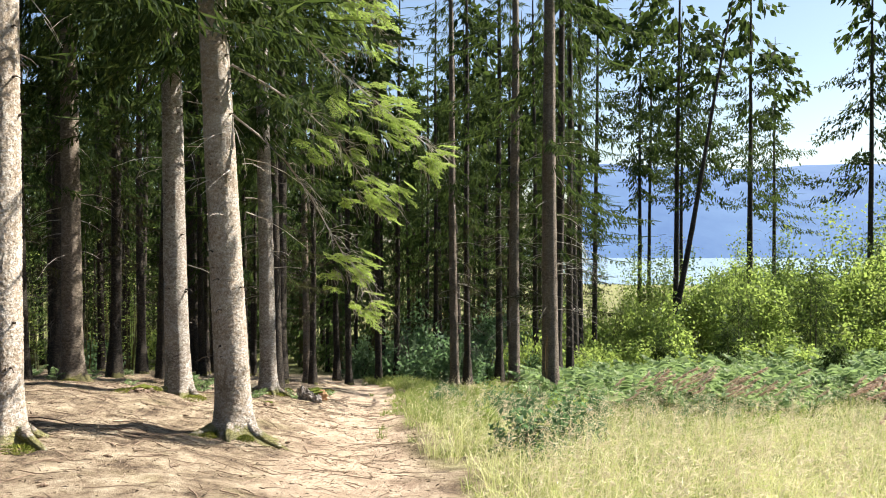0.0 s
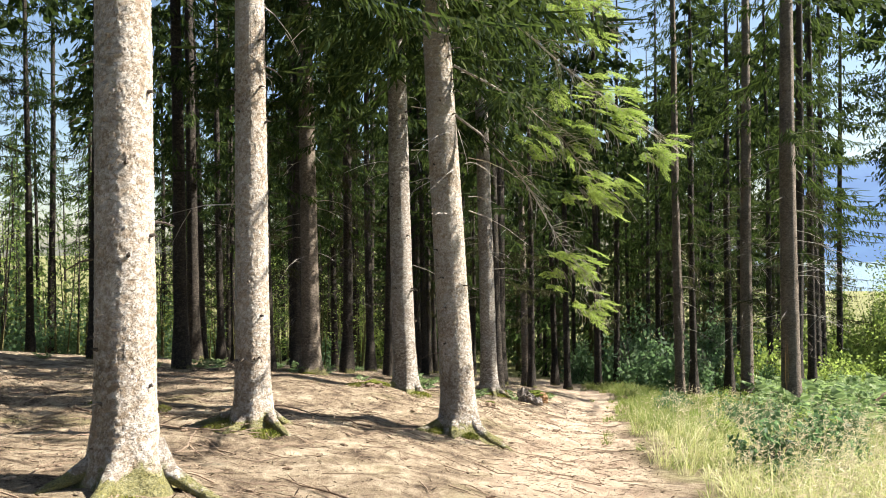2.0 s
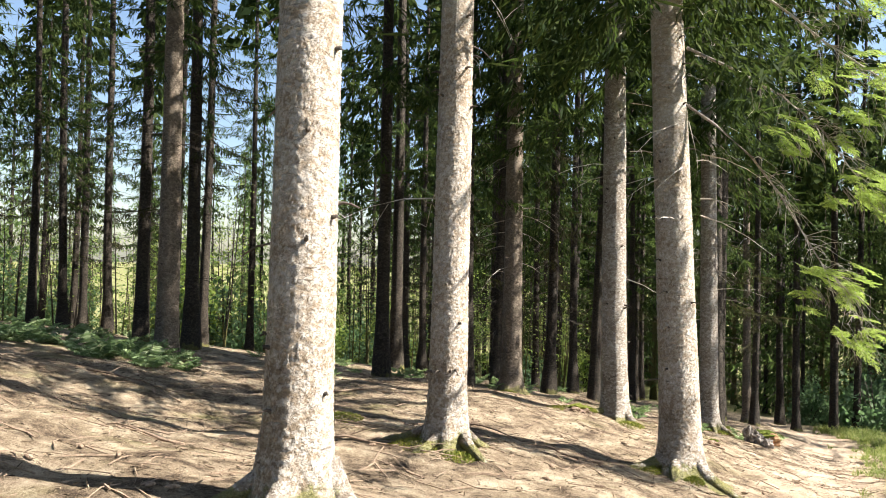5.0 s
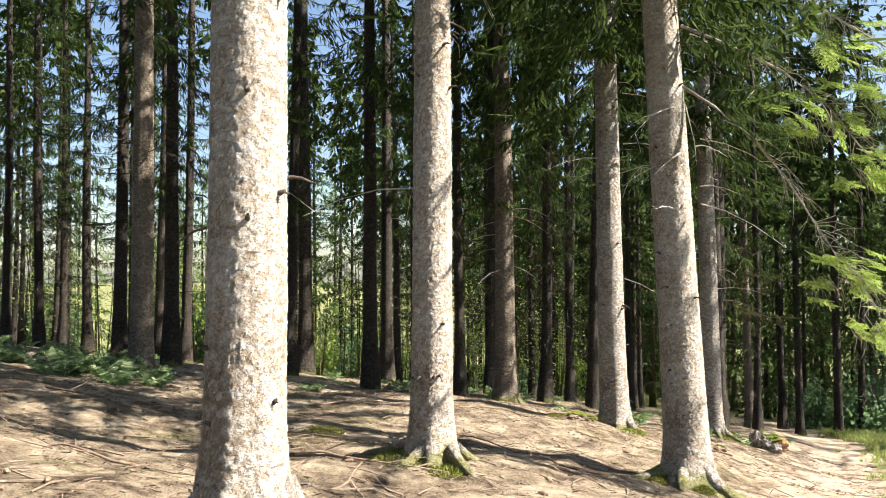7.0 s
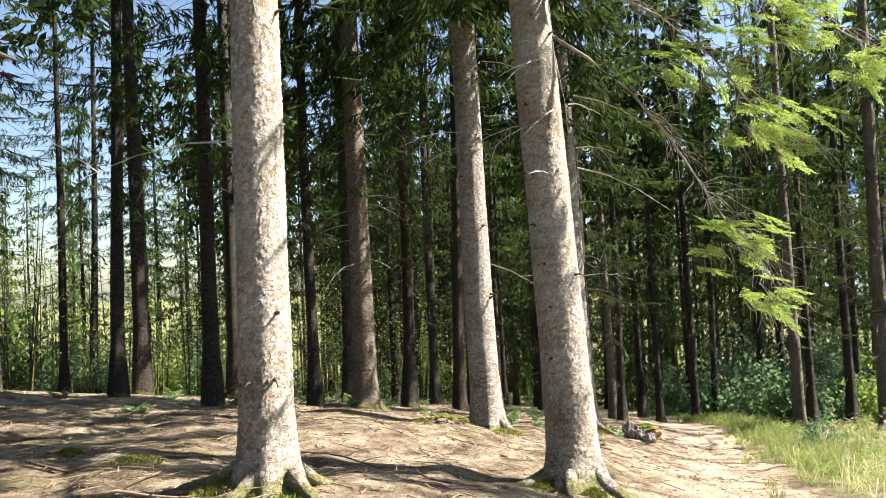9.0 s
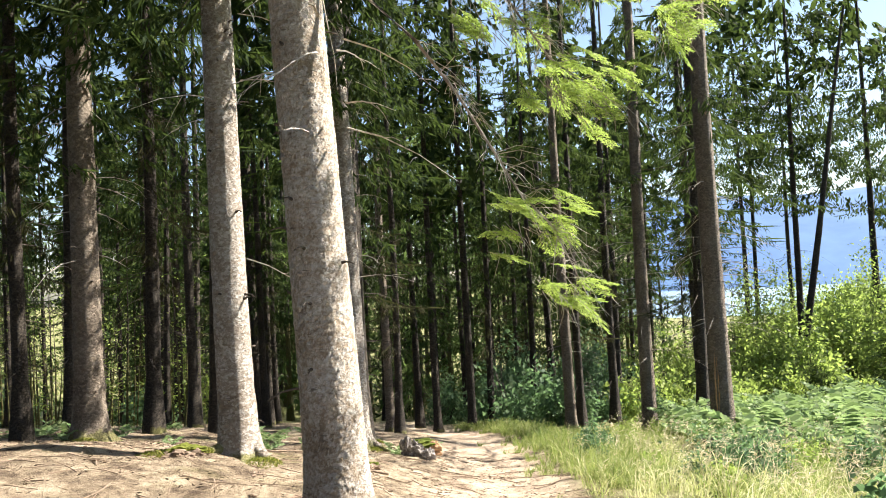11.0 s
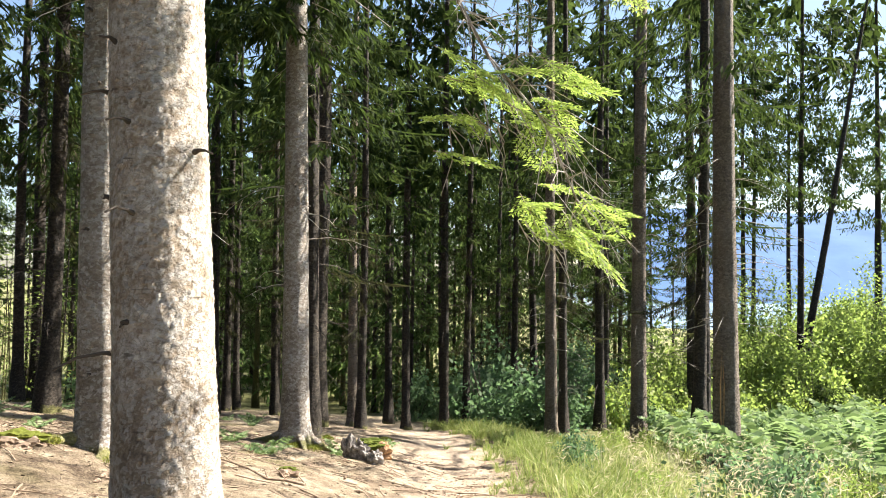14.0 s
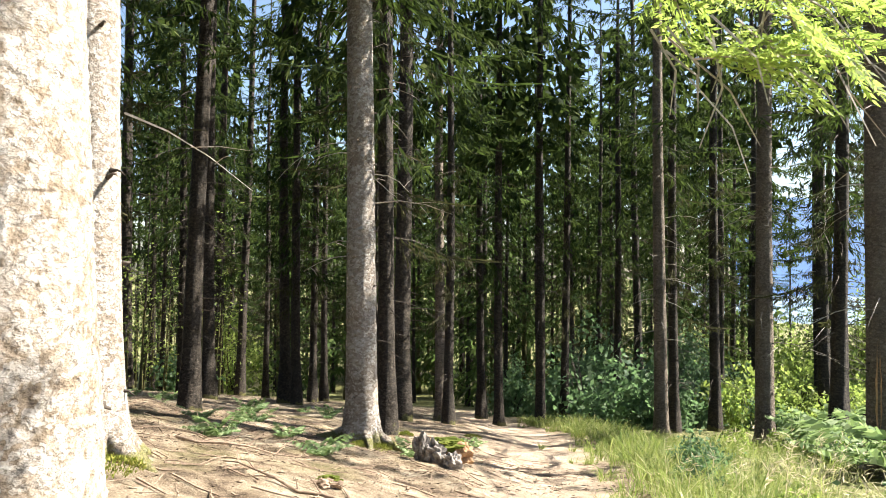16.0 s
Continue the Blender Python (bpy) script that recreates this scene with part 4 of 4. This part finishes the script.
for i in range(34):
    x, y = rb.uniform(-2.5, 9), rb.uniform(38, 58)
    if x < float(path_x(y)) + 2.2:
        continue
    copy_at(rb.choice(BRIGHT[:3] if x > 2 else DARK), base_pose(x, y, rb.uniform(0, 6), rb.uniform(0.7, 1.3)))
copy_at(DARK[2], base_pose(1.35, 14.4, 1.0, 0.72))
copy_at(DARK[0], base_pose(2.1, 15.2, 2.0, 0.55))
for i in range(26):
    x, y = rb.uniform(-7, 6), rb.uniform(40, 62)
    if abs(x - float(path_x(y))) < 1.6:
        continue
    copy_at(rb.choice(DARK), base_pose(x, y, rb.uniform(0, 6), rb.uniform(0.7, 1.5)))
for x, y, sc in ((13.0, 57.0, 0.9), (15.5, 60.0, 0.95), (21.5, 57.5, 1.05), (24.0, 55.0, 1.2), (27.5, 58.0, 1.25), (31.0, 55.0, 1.35), (34.5, 60.0, 1.3), (10.5, 58.0, 0.95), (8.6, 60.5, 0.95), (12.0, 60.5, 1.0), (14.0, 62.5, 1.0)):
    copy_at(BRIGHT[5], base_pose(x, y, rb.uniform(0, 6), sc))
for i in range(34):   # herbs between the tufts
    y = rb.uniform(17, 32)
    x = float(path_x(y)) + rb.uniform(1.8, 8.5)
    copy_at(rb.choice(DARK[:3] if rb.random() < 0.6 else BRIGHT[:3]), base_pose(x, y, rb.uniform(0, 6), rb.uniform(0.22, 0.42)))
for i in range(24):
    a, d = radians(rb.uniform(24, 80)), rb.uniform(33, 52)
    x, y = -1 - math.sin(a) * d, 8 + math.cos(a) * d
    copy_at(rb.choice(BRIGHT[:4] if rb.random() < 0.45 else DARK), base_pose(x, y, rb.uniform(0, 6), rb.uniform(0.8, 1.6)))


def thicket(seed, count):
    """Thin saplings at the wood's far rim: leggy stems with scattered small leaves."""
    rng = np.random.default_rng(seed)
    sticks, q = [], []
    while len(sticks) < count:
        a, d = radians(rng.uniform(26, 80)), rng.uniform(29, 52)
        x, y = -1 - math.sin(a) * d, 8 + math.cos(a) * d
        if abs(x - float(path_x(y))) < 2.0:
            continue
        z, h = ground_z(x, y), rng.uniform(3.0, 8.5)
        lx, ly = rng.normal(0, 0.05, 2) * h
        foot = np.array([x, y, z - 0.05])
        tip = np.array([lx, ly, h])
        sticks.append(tube([foot, foot + tip * 0.5 + np.array([0.06, 0, 0]), foot + tip], [rng.uniform(0.02, 0.05), 0.02, 0.005], 4))
        n = int(rng.uniform(40, 120))
        t = rng.uniform(0.12, 1.0, n)
        p = foot + tip * t[:, None] + rng.normal(0, 1, (n, 3)) * np.array([0.55, 0.55, 0.18]) * (1.2 - 0.6 * t)[:, None]
        q.append(blades(p, rng.normal(0, 1, (n, 3)) * np.array([1, 1, 0.5]), rng.uniform(0.08, 0.2, n), rng.uniform(0.02, 0.045, n), rng))
    leaves = np.concatenate(q).reshape(-1, 3)
    v, f = joined(sticks)
    faces = f + (np.arange(len(leaves)).reshape(-1, 4) + len(v)).tolist()
    me = mesh_of("thicket", np.concatenate([np.array(v), leaves]), faces)
    me.materials.append(M_BARK_SHADE)
    me.materials.append(M_LEAF)
    me.polygons.foreach_set("material_index", [0] * len(f) + [1] * (len(leaves) // 4))
    tagged(new("thicket", me), "thin leggy saplings with scattered green leaves under the spruces", "thicket", kind="stuff")


thicket(17, 300)


def young_spruce(x, y, height, seed):
    ob = new("young_spruce")
    ob.location = (x, y, ground_z(x, y))
    v, f = tube([(0, 0, -0.1), (0.02, 0, height * 0.5), (0, 0.01, height)], [0.04, 0.025, 0.006], 6)
    part("trunk", mesh_of("trunk", v, f, True), M_DARKTWIG, ob)
    part("crown", crown_mesh(seed, 0.25, height, height * 0.38, 60, 0.26, 0.03, 3), M_NEEDLE, ob)
    tagged(ob, "young bushy spruce among ferns and bushes", "young spruce", "young spruces")
    return ob


for x, y, sc in ((16, 47, 1.1), (20, 50, 1.25), (25, 50, 1.4), (28.5, 47, 1.5), (31, 52, 1.6), (22, 44.5, 0.9), (26, 43, 1.1), (15, 56, 1.2), (11.5, 50, 0.8), (35, 55, 1.6)):
    copy_at(BRIGHT[4], base_pose(x, y, rb.uniform(0, 6), sc))
for i, (x, y, h) in enumerate(((18.5, 46.0, 5.5), (23.5, 49.0, 6.2), (27.0, 45.5, 5.0), (11.0, 36.0, 2.4), (16.5, 40.5, 4.2), (9.0, 39.0, 1.8), (20.5, 39.5, 3.4), (14.0, 44.0, 3.6), (24.0, 43.0, 4.5), (3.0, 50.0, 2.2), (13.0, 30.5, 1.6))):
    young_spruce(x, y, h, 80 + i)


def frond_mesh(seed, length):
    """One arching fern frond with its leaflets."""
    rng = np.random.default_rng(seed)
    P, D, Ls, Ws = [], [], [], []
    rise = rng.uniform(0.6, 0.95)
    for k in range(18):
        t = (k + 1) / 18.5
        p = np.array([length * t * 0.85, 0, length * (rise * t - 0.55 * t * t * rise) + 0.02])
        for sg in (-1, 1):
            P.append(p)
            D.append(np.array([0.35, sg, -0.25 + rng.normal(0, 0.1)]))
            Ls.append(length * 0.27 * math.sin(math.pi * min(1, 0.22 + 0.8 * t)) * rng.uniform(0.85, 1.1) + 0.015)
            Ws.append(0.034)
    me = quads_mesh("frond", blades(np.array(P), np.array(D), np.array(Ls), np.array(Ws), rng))
    me.materials.append(M_FERN)
    return me


FRONDS = [frond_mesh(90 + i, 0.7 + 0.1 * i) for i in range(4)]


def fern_pattern(k, m):
    ob = new("fern")
    n = 7 + k
    for i in range(n):
        fr = part("frond", FRONDS[(i + k) % 4], M_FERN, ob)
        fr.rotation_euler = (0, rb.uniform(-0.15, 0.15), 2 * math.pi * (i + rb.uniform(-0.3, 0.3)) / n)
    tagged(ob, "bright green fern with arching fronds", "fern", "ferns")
    ob.matrix_basis = m
    return ob


FERNS = []


def fern(k, m):
    if len(FERNS) < 4:
        FERNS.append(fern_pattern(len(FERNS), m))
    else:
        copy_at(FERNS[k], m)


count = 0
while count < 250:
    x, y = rb.uniform(2.8, 18), rb.uniform(22, 38)
    if y < 22.5 + abs(x - 8) * 0.3 or x < (y - 33) * 0.5 + 2.2:
        continue
    fern(rb.randrange(4), base_pose(x, y, rb.uniform(0, 6), rb.uniform(1.2, 2.1)))
    count += 1
for i in range(26):   # ferns on the rise
    a, d = radians(rb.uniform(53, 66)), rb.uniform(13.5, 18)
    fern(rb.randrange(4), base_pose(-0.43 - math.sin(a) * d, 4.46 + math.cos(a) * d, rb.uniform(0, 6), rb.uniform(0.5, 0.9)))
for i in range(60):   # small ferns on the needle floor and at its far rim
    a, d = radians(rb.uniform(5, 62)), rb.uniform(13, 27)
    x, y = -1.5 - math.sin(a) * d, 6 + math.cos(a) * d
    if abs(x - float(path_x(y))) < 1.2:
        continue
    fern(rb.randrange(4), base_pose(x, y, rb.uniform(0, 6), rb.uniform(0.3, 0.6)))


def grass_mesh(seed, tufts, per, region, keep, hmin, hmax, width):
    """Tussocks of bent blades over a stretch of ground, as dense as keep(x, y) says."""
    rng = np.random.default_rng(seed)
    cx, cy = rng.uniform(region[0], region[1], tufts * 5), rng.uniform(region[2], region[3], tufts * 5)
    k0 = keep(cx, cy)
    ok = rng.random(len(cx)) < k0
    cx, cy, k0 = cx[ok][:tufts], cy[ok][:tufts], k0[ok][:tufts]
    n = len(cx) * per
    size = np.repeat(rng.uniform(0.6, 1.25, len(cx)) * np.clip(0.45 + k0, 0, 1), per)
    az = rng.uniform(0, 2 * math.pi, n)
    rad = 0.16 * np.sqrt(rng.random(n)) * size
    x, y = np.repeat(cx, per) + np.cos(az) * rad, np.repeat(cy, per) + np.sin(az) * rad
    z = land(x, y) + relief(x, y) - 0.02
    h = rng.uniform(hmin, hmax, n) * size
    az = az + rng.normal(0, 0.9, n)
    bend = rng.uniform(0.2, 1.5, n) * h
    dx, dy = np.cos(az) + 0.25, np.sin(az)
    dist = np.hypot(x, y - 3)
    w = width * (0.7 + 0.03 * dist) * rng.uniform(0.6, 1.4, n)
    tw = rng.uniform(0, 6.28, n)
    sx, sy = np.cos(tw) * w, np.sin(tw) * w

    def rung(t, k):
        px2, py2 = x + dx * bend * t ** 2, y + dy * bend * t ** 2
        pz2 = z + h * (t - 0.42 * (bend / h) * t ** 3)
        return [np.stack([px2 - sx * k, py2 - sy * k, pz2], 1), np.stack([px2 + sx * k, py2 + sy * k, pz2], 1)]

    V = np.stack(rung(0, 0.8) + rung(0.4, 1.0) + rung(0.75, 0.75) + rung(1.0, 0.0)[:1], 1).reshape(-1, 3)
    o = np.arange(n)[:, None] * 7
    F = (o + np.array([[0, 1, 3, 2]])).tolist() + (o + np.array([[2, 3, 5, 4]])).tolist() + (o + np.array([[4, 5, 6]])).tolist()
    me = bpy.data.meshes.new("grass")
    me.from_pydata(V.tolist(), [], F)
    return me


def meadow(x, y):
    g = grass_zone(x, y)
    return g * np.clip(1.25 - np.hypot(x - 3, y - 6) / 34, 0.12, 1) * np.clip(0.75 + 1.1 * vnoise(x * 1.1, y * 1.1, 31), 0.1, 1) * np.clip(1.9 - y / 13, 0.22, 1)


def green_patch(x, y):
    return grass_zone(x, y) * np.where(y > 15.5, 0.9, 0.6) * (vnoise(x * 0.45, y * 0.45, 41) > np.where(y > 15.5, -0.2, -0.04))


gr = new("meadow_grass", grass_mesh(3, 2900, 24, (-3.5, 17, 3.0, 28), meadow, 0.25, 0.8, 0.0034))
gr.data.materials.append(M_GRASS)
tagged(gr, "tall dry yellow-green meadow grass", "grass", kind="stuff")


def seed_heads(seed, count):
    """Airy pale panicles on thin stalks, standing over the meadow."""
    rng = np.random.default_rng(seed)
    x, y = rng.uniform(-2.5, 14, count * 6), rng.uniform(4, 24, count * 6)
    ok = rng.random(count * 6) < meadow(x, y)
    x, y = x[ok][:count], y[ok][:count]
    n = len(x)
    base = np.stack([x, y, land(x, y) + relief(x, y)], 1)
    lean = np.stack([rng.normal(0.12, 0.15, n), rng.normal(0, 0.15, n), np.ones(n)], 1)
    h = rng.uniform(0.5, 0.95, n)
    q = [blades(base, lean, h, np.full(n, 0.0022), rng)]
    for k in range(9):
        u = rng.uniform(0.72, 1.02, n)
        d = np.stack([rng.normal(0.35, 0.6, n), rng.normal(0, 0.6, n), rng.uniform(-0.2, 0.8, n)], 1)
        q.append(blades(base + lean / np.linalg.norm(lean, axis=1, keepdims=True) * (h * u)[:, None], d, rng.uniform(0.04, 0.12, n), np.full(n, 0.004), rng))
    return quads_mesh("seed_heads", q)


sh = new("seed_heads", seed_heads(8, 5200))
sh.data.materials.append(M_SEED)
tagged(sh, "pale feathery seed heads over the meadow grass", "grass", kind="stuff")


def verge(x, y):
    e = x - path_x(y)
    return np.exp(-((e - 2.0) / 0.9) ** 2) * np.clip((y - 13) / 6, 0, 1) * (vnoise(x * 0.6, y * 0.6, 21) > -0.22)


vg = new("verge_grass", grass_mesh(4, 700, 26, (-5, 5, 14, 40), verge, 0.2, 0.55, 0.0045))
ug = new("low_green_grass", grass_mesh(6, 2000, 22, (-4.0, 14, 3.0, 33), green_patch, 0.16, 0.52, 0.005))
ug.data.materials.append(M_GRASS_GREEN)
tagged(ug, "low fresh green grass between the dry tufts", "grass", kind="stuff")
vg.data.materials.append(M_GRASS_GREEN)
tagged(vg, "fresh green grass along the path", "grass", kind="stuff")


def plume(seed):
    rng = np.random.default_rng(seed)
    h = rng.uniform(0.95, 1.35)
    pts = [Vector((0, 0, 0)), Vector((0.04, 0, h * 0.5)), Vector((0.16, 0.02, h * 0.86)), Vector((0.42, 0.03, h * 0.98))]
    st = tube(pts, [0.003, 0.0025, 0.002, 0.001], 3)
    k = 110
    t = rng.uniform(0.0, 1.0, k)
    p = np.array([tuple(pts[2].lerp(pts[3], u)) for u in t]) + rng.normal(0, 0.006, (k, 3))
    d = np.array([[1, 0, 0.1]]) + rng.normal(0, 0.3, (k, 3))
    return st, quads_mesh("head", blades(p, d, rng.uniform(0.04, 0.1, k), np.full(k, 0.006), rng))


PLUMES = []
for i in range(3):
    st, hd2 = plume(120 + i)
    PLUMES.append((mesh_of("stalk", *st, False, M_GRASS), hd2))
for i in range(105):
    if i < 55:
        x, y = rb.gauss(6.9, 0.7), rb.gauss(13.8, 1.0)
    elif i < 95:
        x, y = rb.gauss(5.2, 0.9), rb.gauss(18.2, 0.9)
    else:
        x, y = rb.uniform(1.5, 9), rb.uniform(10, 21)
    ob = new("reed_grass")
    st, hd2 = PLUMES[i % 3]
    part("stalk", st, M_GRASS, ob)
    part("plume", hd2, M_PLUME, ob)
    tagged(ob, "tall reed grass with a reddish-brown nodding plume", "reed grass", "reed grasses of the meadow")
    ob.matrix_basis = base_pose(x, y, rb.uniform(-0.7, 0.7), rb.uniform(0.8, 1.15))

# ---- small things on the floor ----
def litter_mesh(seed, count):
    rng = np.random.default_rng(seed)
    pieces = []
    while len(pieces) < count:
        x, y = rng.uniform(-13, 1.5), rng.uniform(3.5, 27)
        if x > path_x(y) + 1.0:
            continue
        L, a = rng.uniform(0.05, 0.7) ** 1.6 + 0.03, rng.uniform(0, 6.28)
        dx, dy = math.cos(a) * L, math.sin(a) * L
        rr = rng.uniform(0.003, 0.009)
        pts = []
        for t in (0, 0.5, 1):
            qx, qy = x + dx * t + (rng.normal(0, 0.05) if t == 0.5 else 0) * L, y + dy * t
            pts.append((qx, qy, ground_z(qx, qy) + rr + rng.uniform(0, 0.02)))
        pieces.append(tube(pts, [rr, rr * 0.9, rr * 0.5], 4))
    v, f = joined(pieces)
    return mesh_of("litter", v, f)


rng5 = np.random.default_rng(77)
lx, ly = rng5.uniform(-12, 1.5, 44000), rng5.uniform(4, 26, 44000)
ok = (lx < path_x(ly) + 1.2) & (rng5.random(44000) < 0.35 + 0.9 * (vnoise(lx * 0.8, ly * 0.8, 31) + 0.5))
lx, ly = lx[ok][:26000], ly[ok][:26000]
lp = np.stack([lx, ly, land(lx, ly) + relief(lx, ly) + 0.006], 1)
ld = rng5.normal(0, 1, lp.shape) * np.array([1, 1, 0.16])
chips = new("needle_litter", quads_mesh("needle_litter", blades(lp, ld, rng5.uniform(0.02, 0.11, len(lx)), rng5.uniform(0.002, 0.008, len(lx)), rng5)))
chips.data.materials.append(M_CHIP)
tagged(chips, "dry needles, bark chips and bits of twig on the floor", "litter", kind="stuff")
tagged(new("twig_litter", litter_mesh(5, 3400)), "scattered dry twigs on the needle floor", "twigs", kind="stuff").data.materials.append(M_LITTER)


def fallen_branch(x, y, L, turn, seed, thick=0.018):
    rng = np.random.default_rng(seed)
    ob = new("fallen_branch")
    z0 = ground_z(x, y)
    ob.location = (x, y, z0)
    pts = []
    for k in range(7):
        t = k / 6
        qx, qy = math.cos(turn) * L * t, math.sin(turn) * L * t + 0.06 * L * math.sin(t * 5 + seed)
        pts.append(Vector((qx, qy, ground_z(x + qx, y + qy) - z0 + thick + 0.03 * abs(math.sin(t * 4 + seed)))))
    v, f = tube(pts, [thick * (1 - 0.75 * k / 6) for k in range(7)], 6)
    part("stem", mesh_of("stem", v, f, True), M_LITTER, ob)
    for k in range(5):
        a = pts[1 + k]
        e = a + Vector((math.cos(turn + rng.choice([-1, 1]) * 0.8), math.sin(turn + rng.choice([-1, 1]) * 0.8), rng.uniform(-0.05, 0.35))) * L * 0.2
        e.z = max(e.z, a.z - 0.02)
        v, f = tube([a, a.lerp(e, 0.5) + Vector((0, 0, 0.015)), e], [thick * 0.45, thick * 0.3, thick * 0.12], 4)
        part("side_twig", mesh_of("side_twig", v, f), M_LITTER, ob)
    tagged(ob, "dry fallen spruce branch lying on brown needles", "branch", "fallen branches")


for i, (x, y, L, a) in enumerate(((-2.2, 8.6, 1.3, 2.6), (-6.0, 10.2, 1.6, 0.4), (-8.2, 11.5, 1.8, 0.2), (-6.5, 8.8, 1.2, 3.4), (-9.0, 13.8, 1.5, 0.9), (-4.2, 13.2, 0.9, 2.9), (-6.4, 13.5, 1.4, 0.1),
                                 (-10.8, 10.4, 1.7, 0.6), (-3.6, 18.2, 1.2, 2.9), (-5.9, 19.6, 1.5, 0.5), (-1.9, 7.4, 0.8, 2.2), (-8.6, 17.2, 1.3, 2.5))):
    fallen_branch(x, y, L, a, i)


def cone(x, y, turn, k):
    ob = new("spruce_cone", CONE)
    ob.location = (x, y, ground_z(x, y) + 0.018)
    ob.rotation_euler = (0, 1.45, turn)
    tagged(ob, "brown spruce cone on the needles", "cone", "fallen cones")


cv, cf = [], []
for ring in range(9):
    t = ring / 8
    rr = 0.019 * math.sin(math.pi * (0.12 + 0.83 * t)) * (1.15 if ring % 2 else 0.85)
    for k in range(8):
        a = 2 * math.pi * (k + 0.5 * (ring % 2)) / 8
        cv.append((math.cos(a) * rr, math.sin(a) * rr, (t - 0.5) * 0.11))
for ring in range(8):
    for k in range(8):
        cf.append((ring * 8 + k, ring * 8 + (k + 1) % 8, ring * 8 + 8 + (k + 1) % 8, ring * 8 + 8 + k))
CONE = mesh_of("spruce_cone", cv, cf, False, M_LITTER)
for i in range(70):
    y = rb.uniform(6, 20)
    x = float(path_x(y)) - rb.uniform(0.2, 6)
    cone(x, y, rb.uniform(0, 6), i)


def craggy(name, size, seed, material, parent, at, label=""):
    """A lump of weathered root wood."""
    bm = bmesh.new()
    bmesh.ops.create_icosphere(bm, subdivisions=4, radius=1)
    for v in bm.verts:
        p = v.co * 1.6 + Vector((seed * 7.3, 0, 0))
        k = 1 + 0.55 * noise.noise(p) + 0.3 * noise.noise(p * 2.6) + 0.16 * abs(noise.noise(p * 6))
        v.co = Vector((v.co.x * size[0], v.co.y * size[1], v.co.z * size[2])) * k
    me = bpy.data.meshes.new(name)
    bm.to_mesh(me)
    bm.free()
    ob = part(name, me, material, parent, label)
    ob.location = at
    return ob


def stump(x, y, label):
    ob = new("stump")
    ob.location = (x, y, ground_z(x, y))
    craggy("root_lump", (0.15, 0.13, 0.18), 1, M_STUMP, ob, (0.0, 0, 0.12))
    craggy("root_lump", (0.13, 0.11, 0.13), 2, M_STUMP, ob, (0.3, -0.12, 0.05))
    craggy("root_lump", (0.12, 0.1, 0.2), 3, M_STUMP, ob, (-0.22, 0.02, 0.18))
    craggy("rotten_wood", (0.22, 0.14, 0.14), 4, M_SCAR, ob, (0.35, 0.25, 0.1), "reddish rotten wood")
    craggy("moss_cap", (0.26, 0.2, 0.08), 5, M_MOSS, ob, (0.12, 0.22, 0.24), "yellow-green moss")
    ob.scale = (0.85,) * 3
    tagged(ob, label, "stump")


stump(-3.9, 22.4, "weathered grey broken tree stump beside the path")


def mound(x, y, size, seed, label):
    """A low hump of mossy root wood, half sunk in the needles."""
    ob = new("root_mound")
    ob.location = (x, y, ground_z(x, y))
    craggy("root_wood", (size, size * 0.7, size * 0.45), seed, M_LITTER, ob, (0, 0, 0.0), "brown root wood")
    craggy("moss_cap", (size * 0.8, size * 0.55, size * 0.3), seed + 3, M_MOSS, ob, (0.03, 0.05, size * 0.22), "yellow-green moss")
    tagged(ob, label, "root mound", "mossy root mounds")


mound(-3.96, 18.77, 0.13, 11, "low mossy root hump on the brown needles")
mound(-5.95, 17.1, 0.26, 12, "mossy root hump beside the spruce foot")


def moss_mesh(seed, r, count):
    rng = np.random.default_rng(seed)
    a, q = rng.uniform(0, 6.28, count), r * np.sqrt(rng.random(count))
    p = np.stack([np.cos(a) * q, np.sin(a) * q, 0.07 * (1 - (q / r) ** 2) + rng.uniform(-0.01, 0.01, count)], 1)
    d = np.array([[0, 0, 1.0]]) + rng.normal(0, 0.6, (count, 3))
    return quads_mesh("moss", blades(p, d, rng.uniform(0.02, 0.045, count), np.full(count, 0.006), rng))


MOSSES = [moss_mesh(140 + i, 0.16 + 0.07 * i, 900) for i in range(3)]
for i, (x, y) in enumerate(((-3.05, 14.25), (-3.65, 14.15), (-5.1, 17.4), (-5.8, 17.3), (-4.6, 10.85), (-5.1, 10.78), (-5.05, 22.8), (-4.85, 22.9), (-6.3, 17.1), (-3.4, 7.1), (-8.5, 19.1), (-4.2, 24.2), (-5.6, 27.0), (-4.7, 29.0), (-7.2, 12.0), (-8.3, 12.2))):
    ob = tagged(new("moss_cushion", MOSSES[i % 3]), "yellow-green moss cushion on roots and needles", "moss", "moss cushions")
    if not MOSSES[i % 3].materials:
        MOSSES[i % 3].materials.append(M_MOSS)
    ob.matrix_basis = base_pose(x, y, i, 1.0)
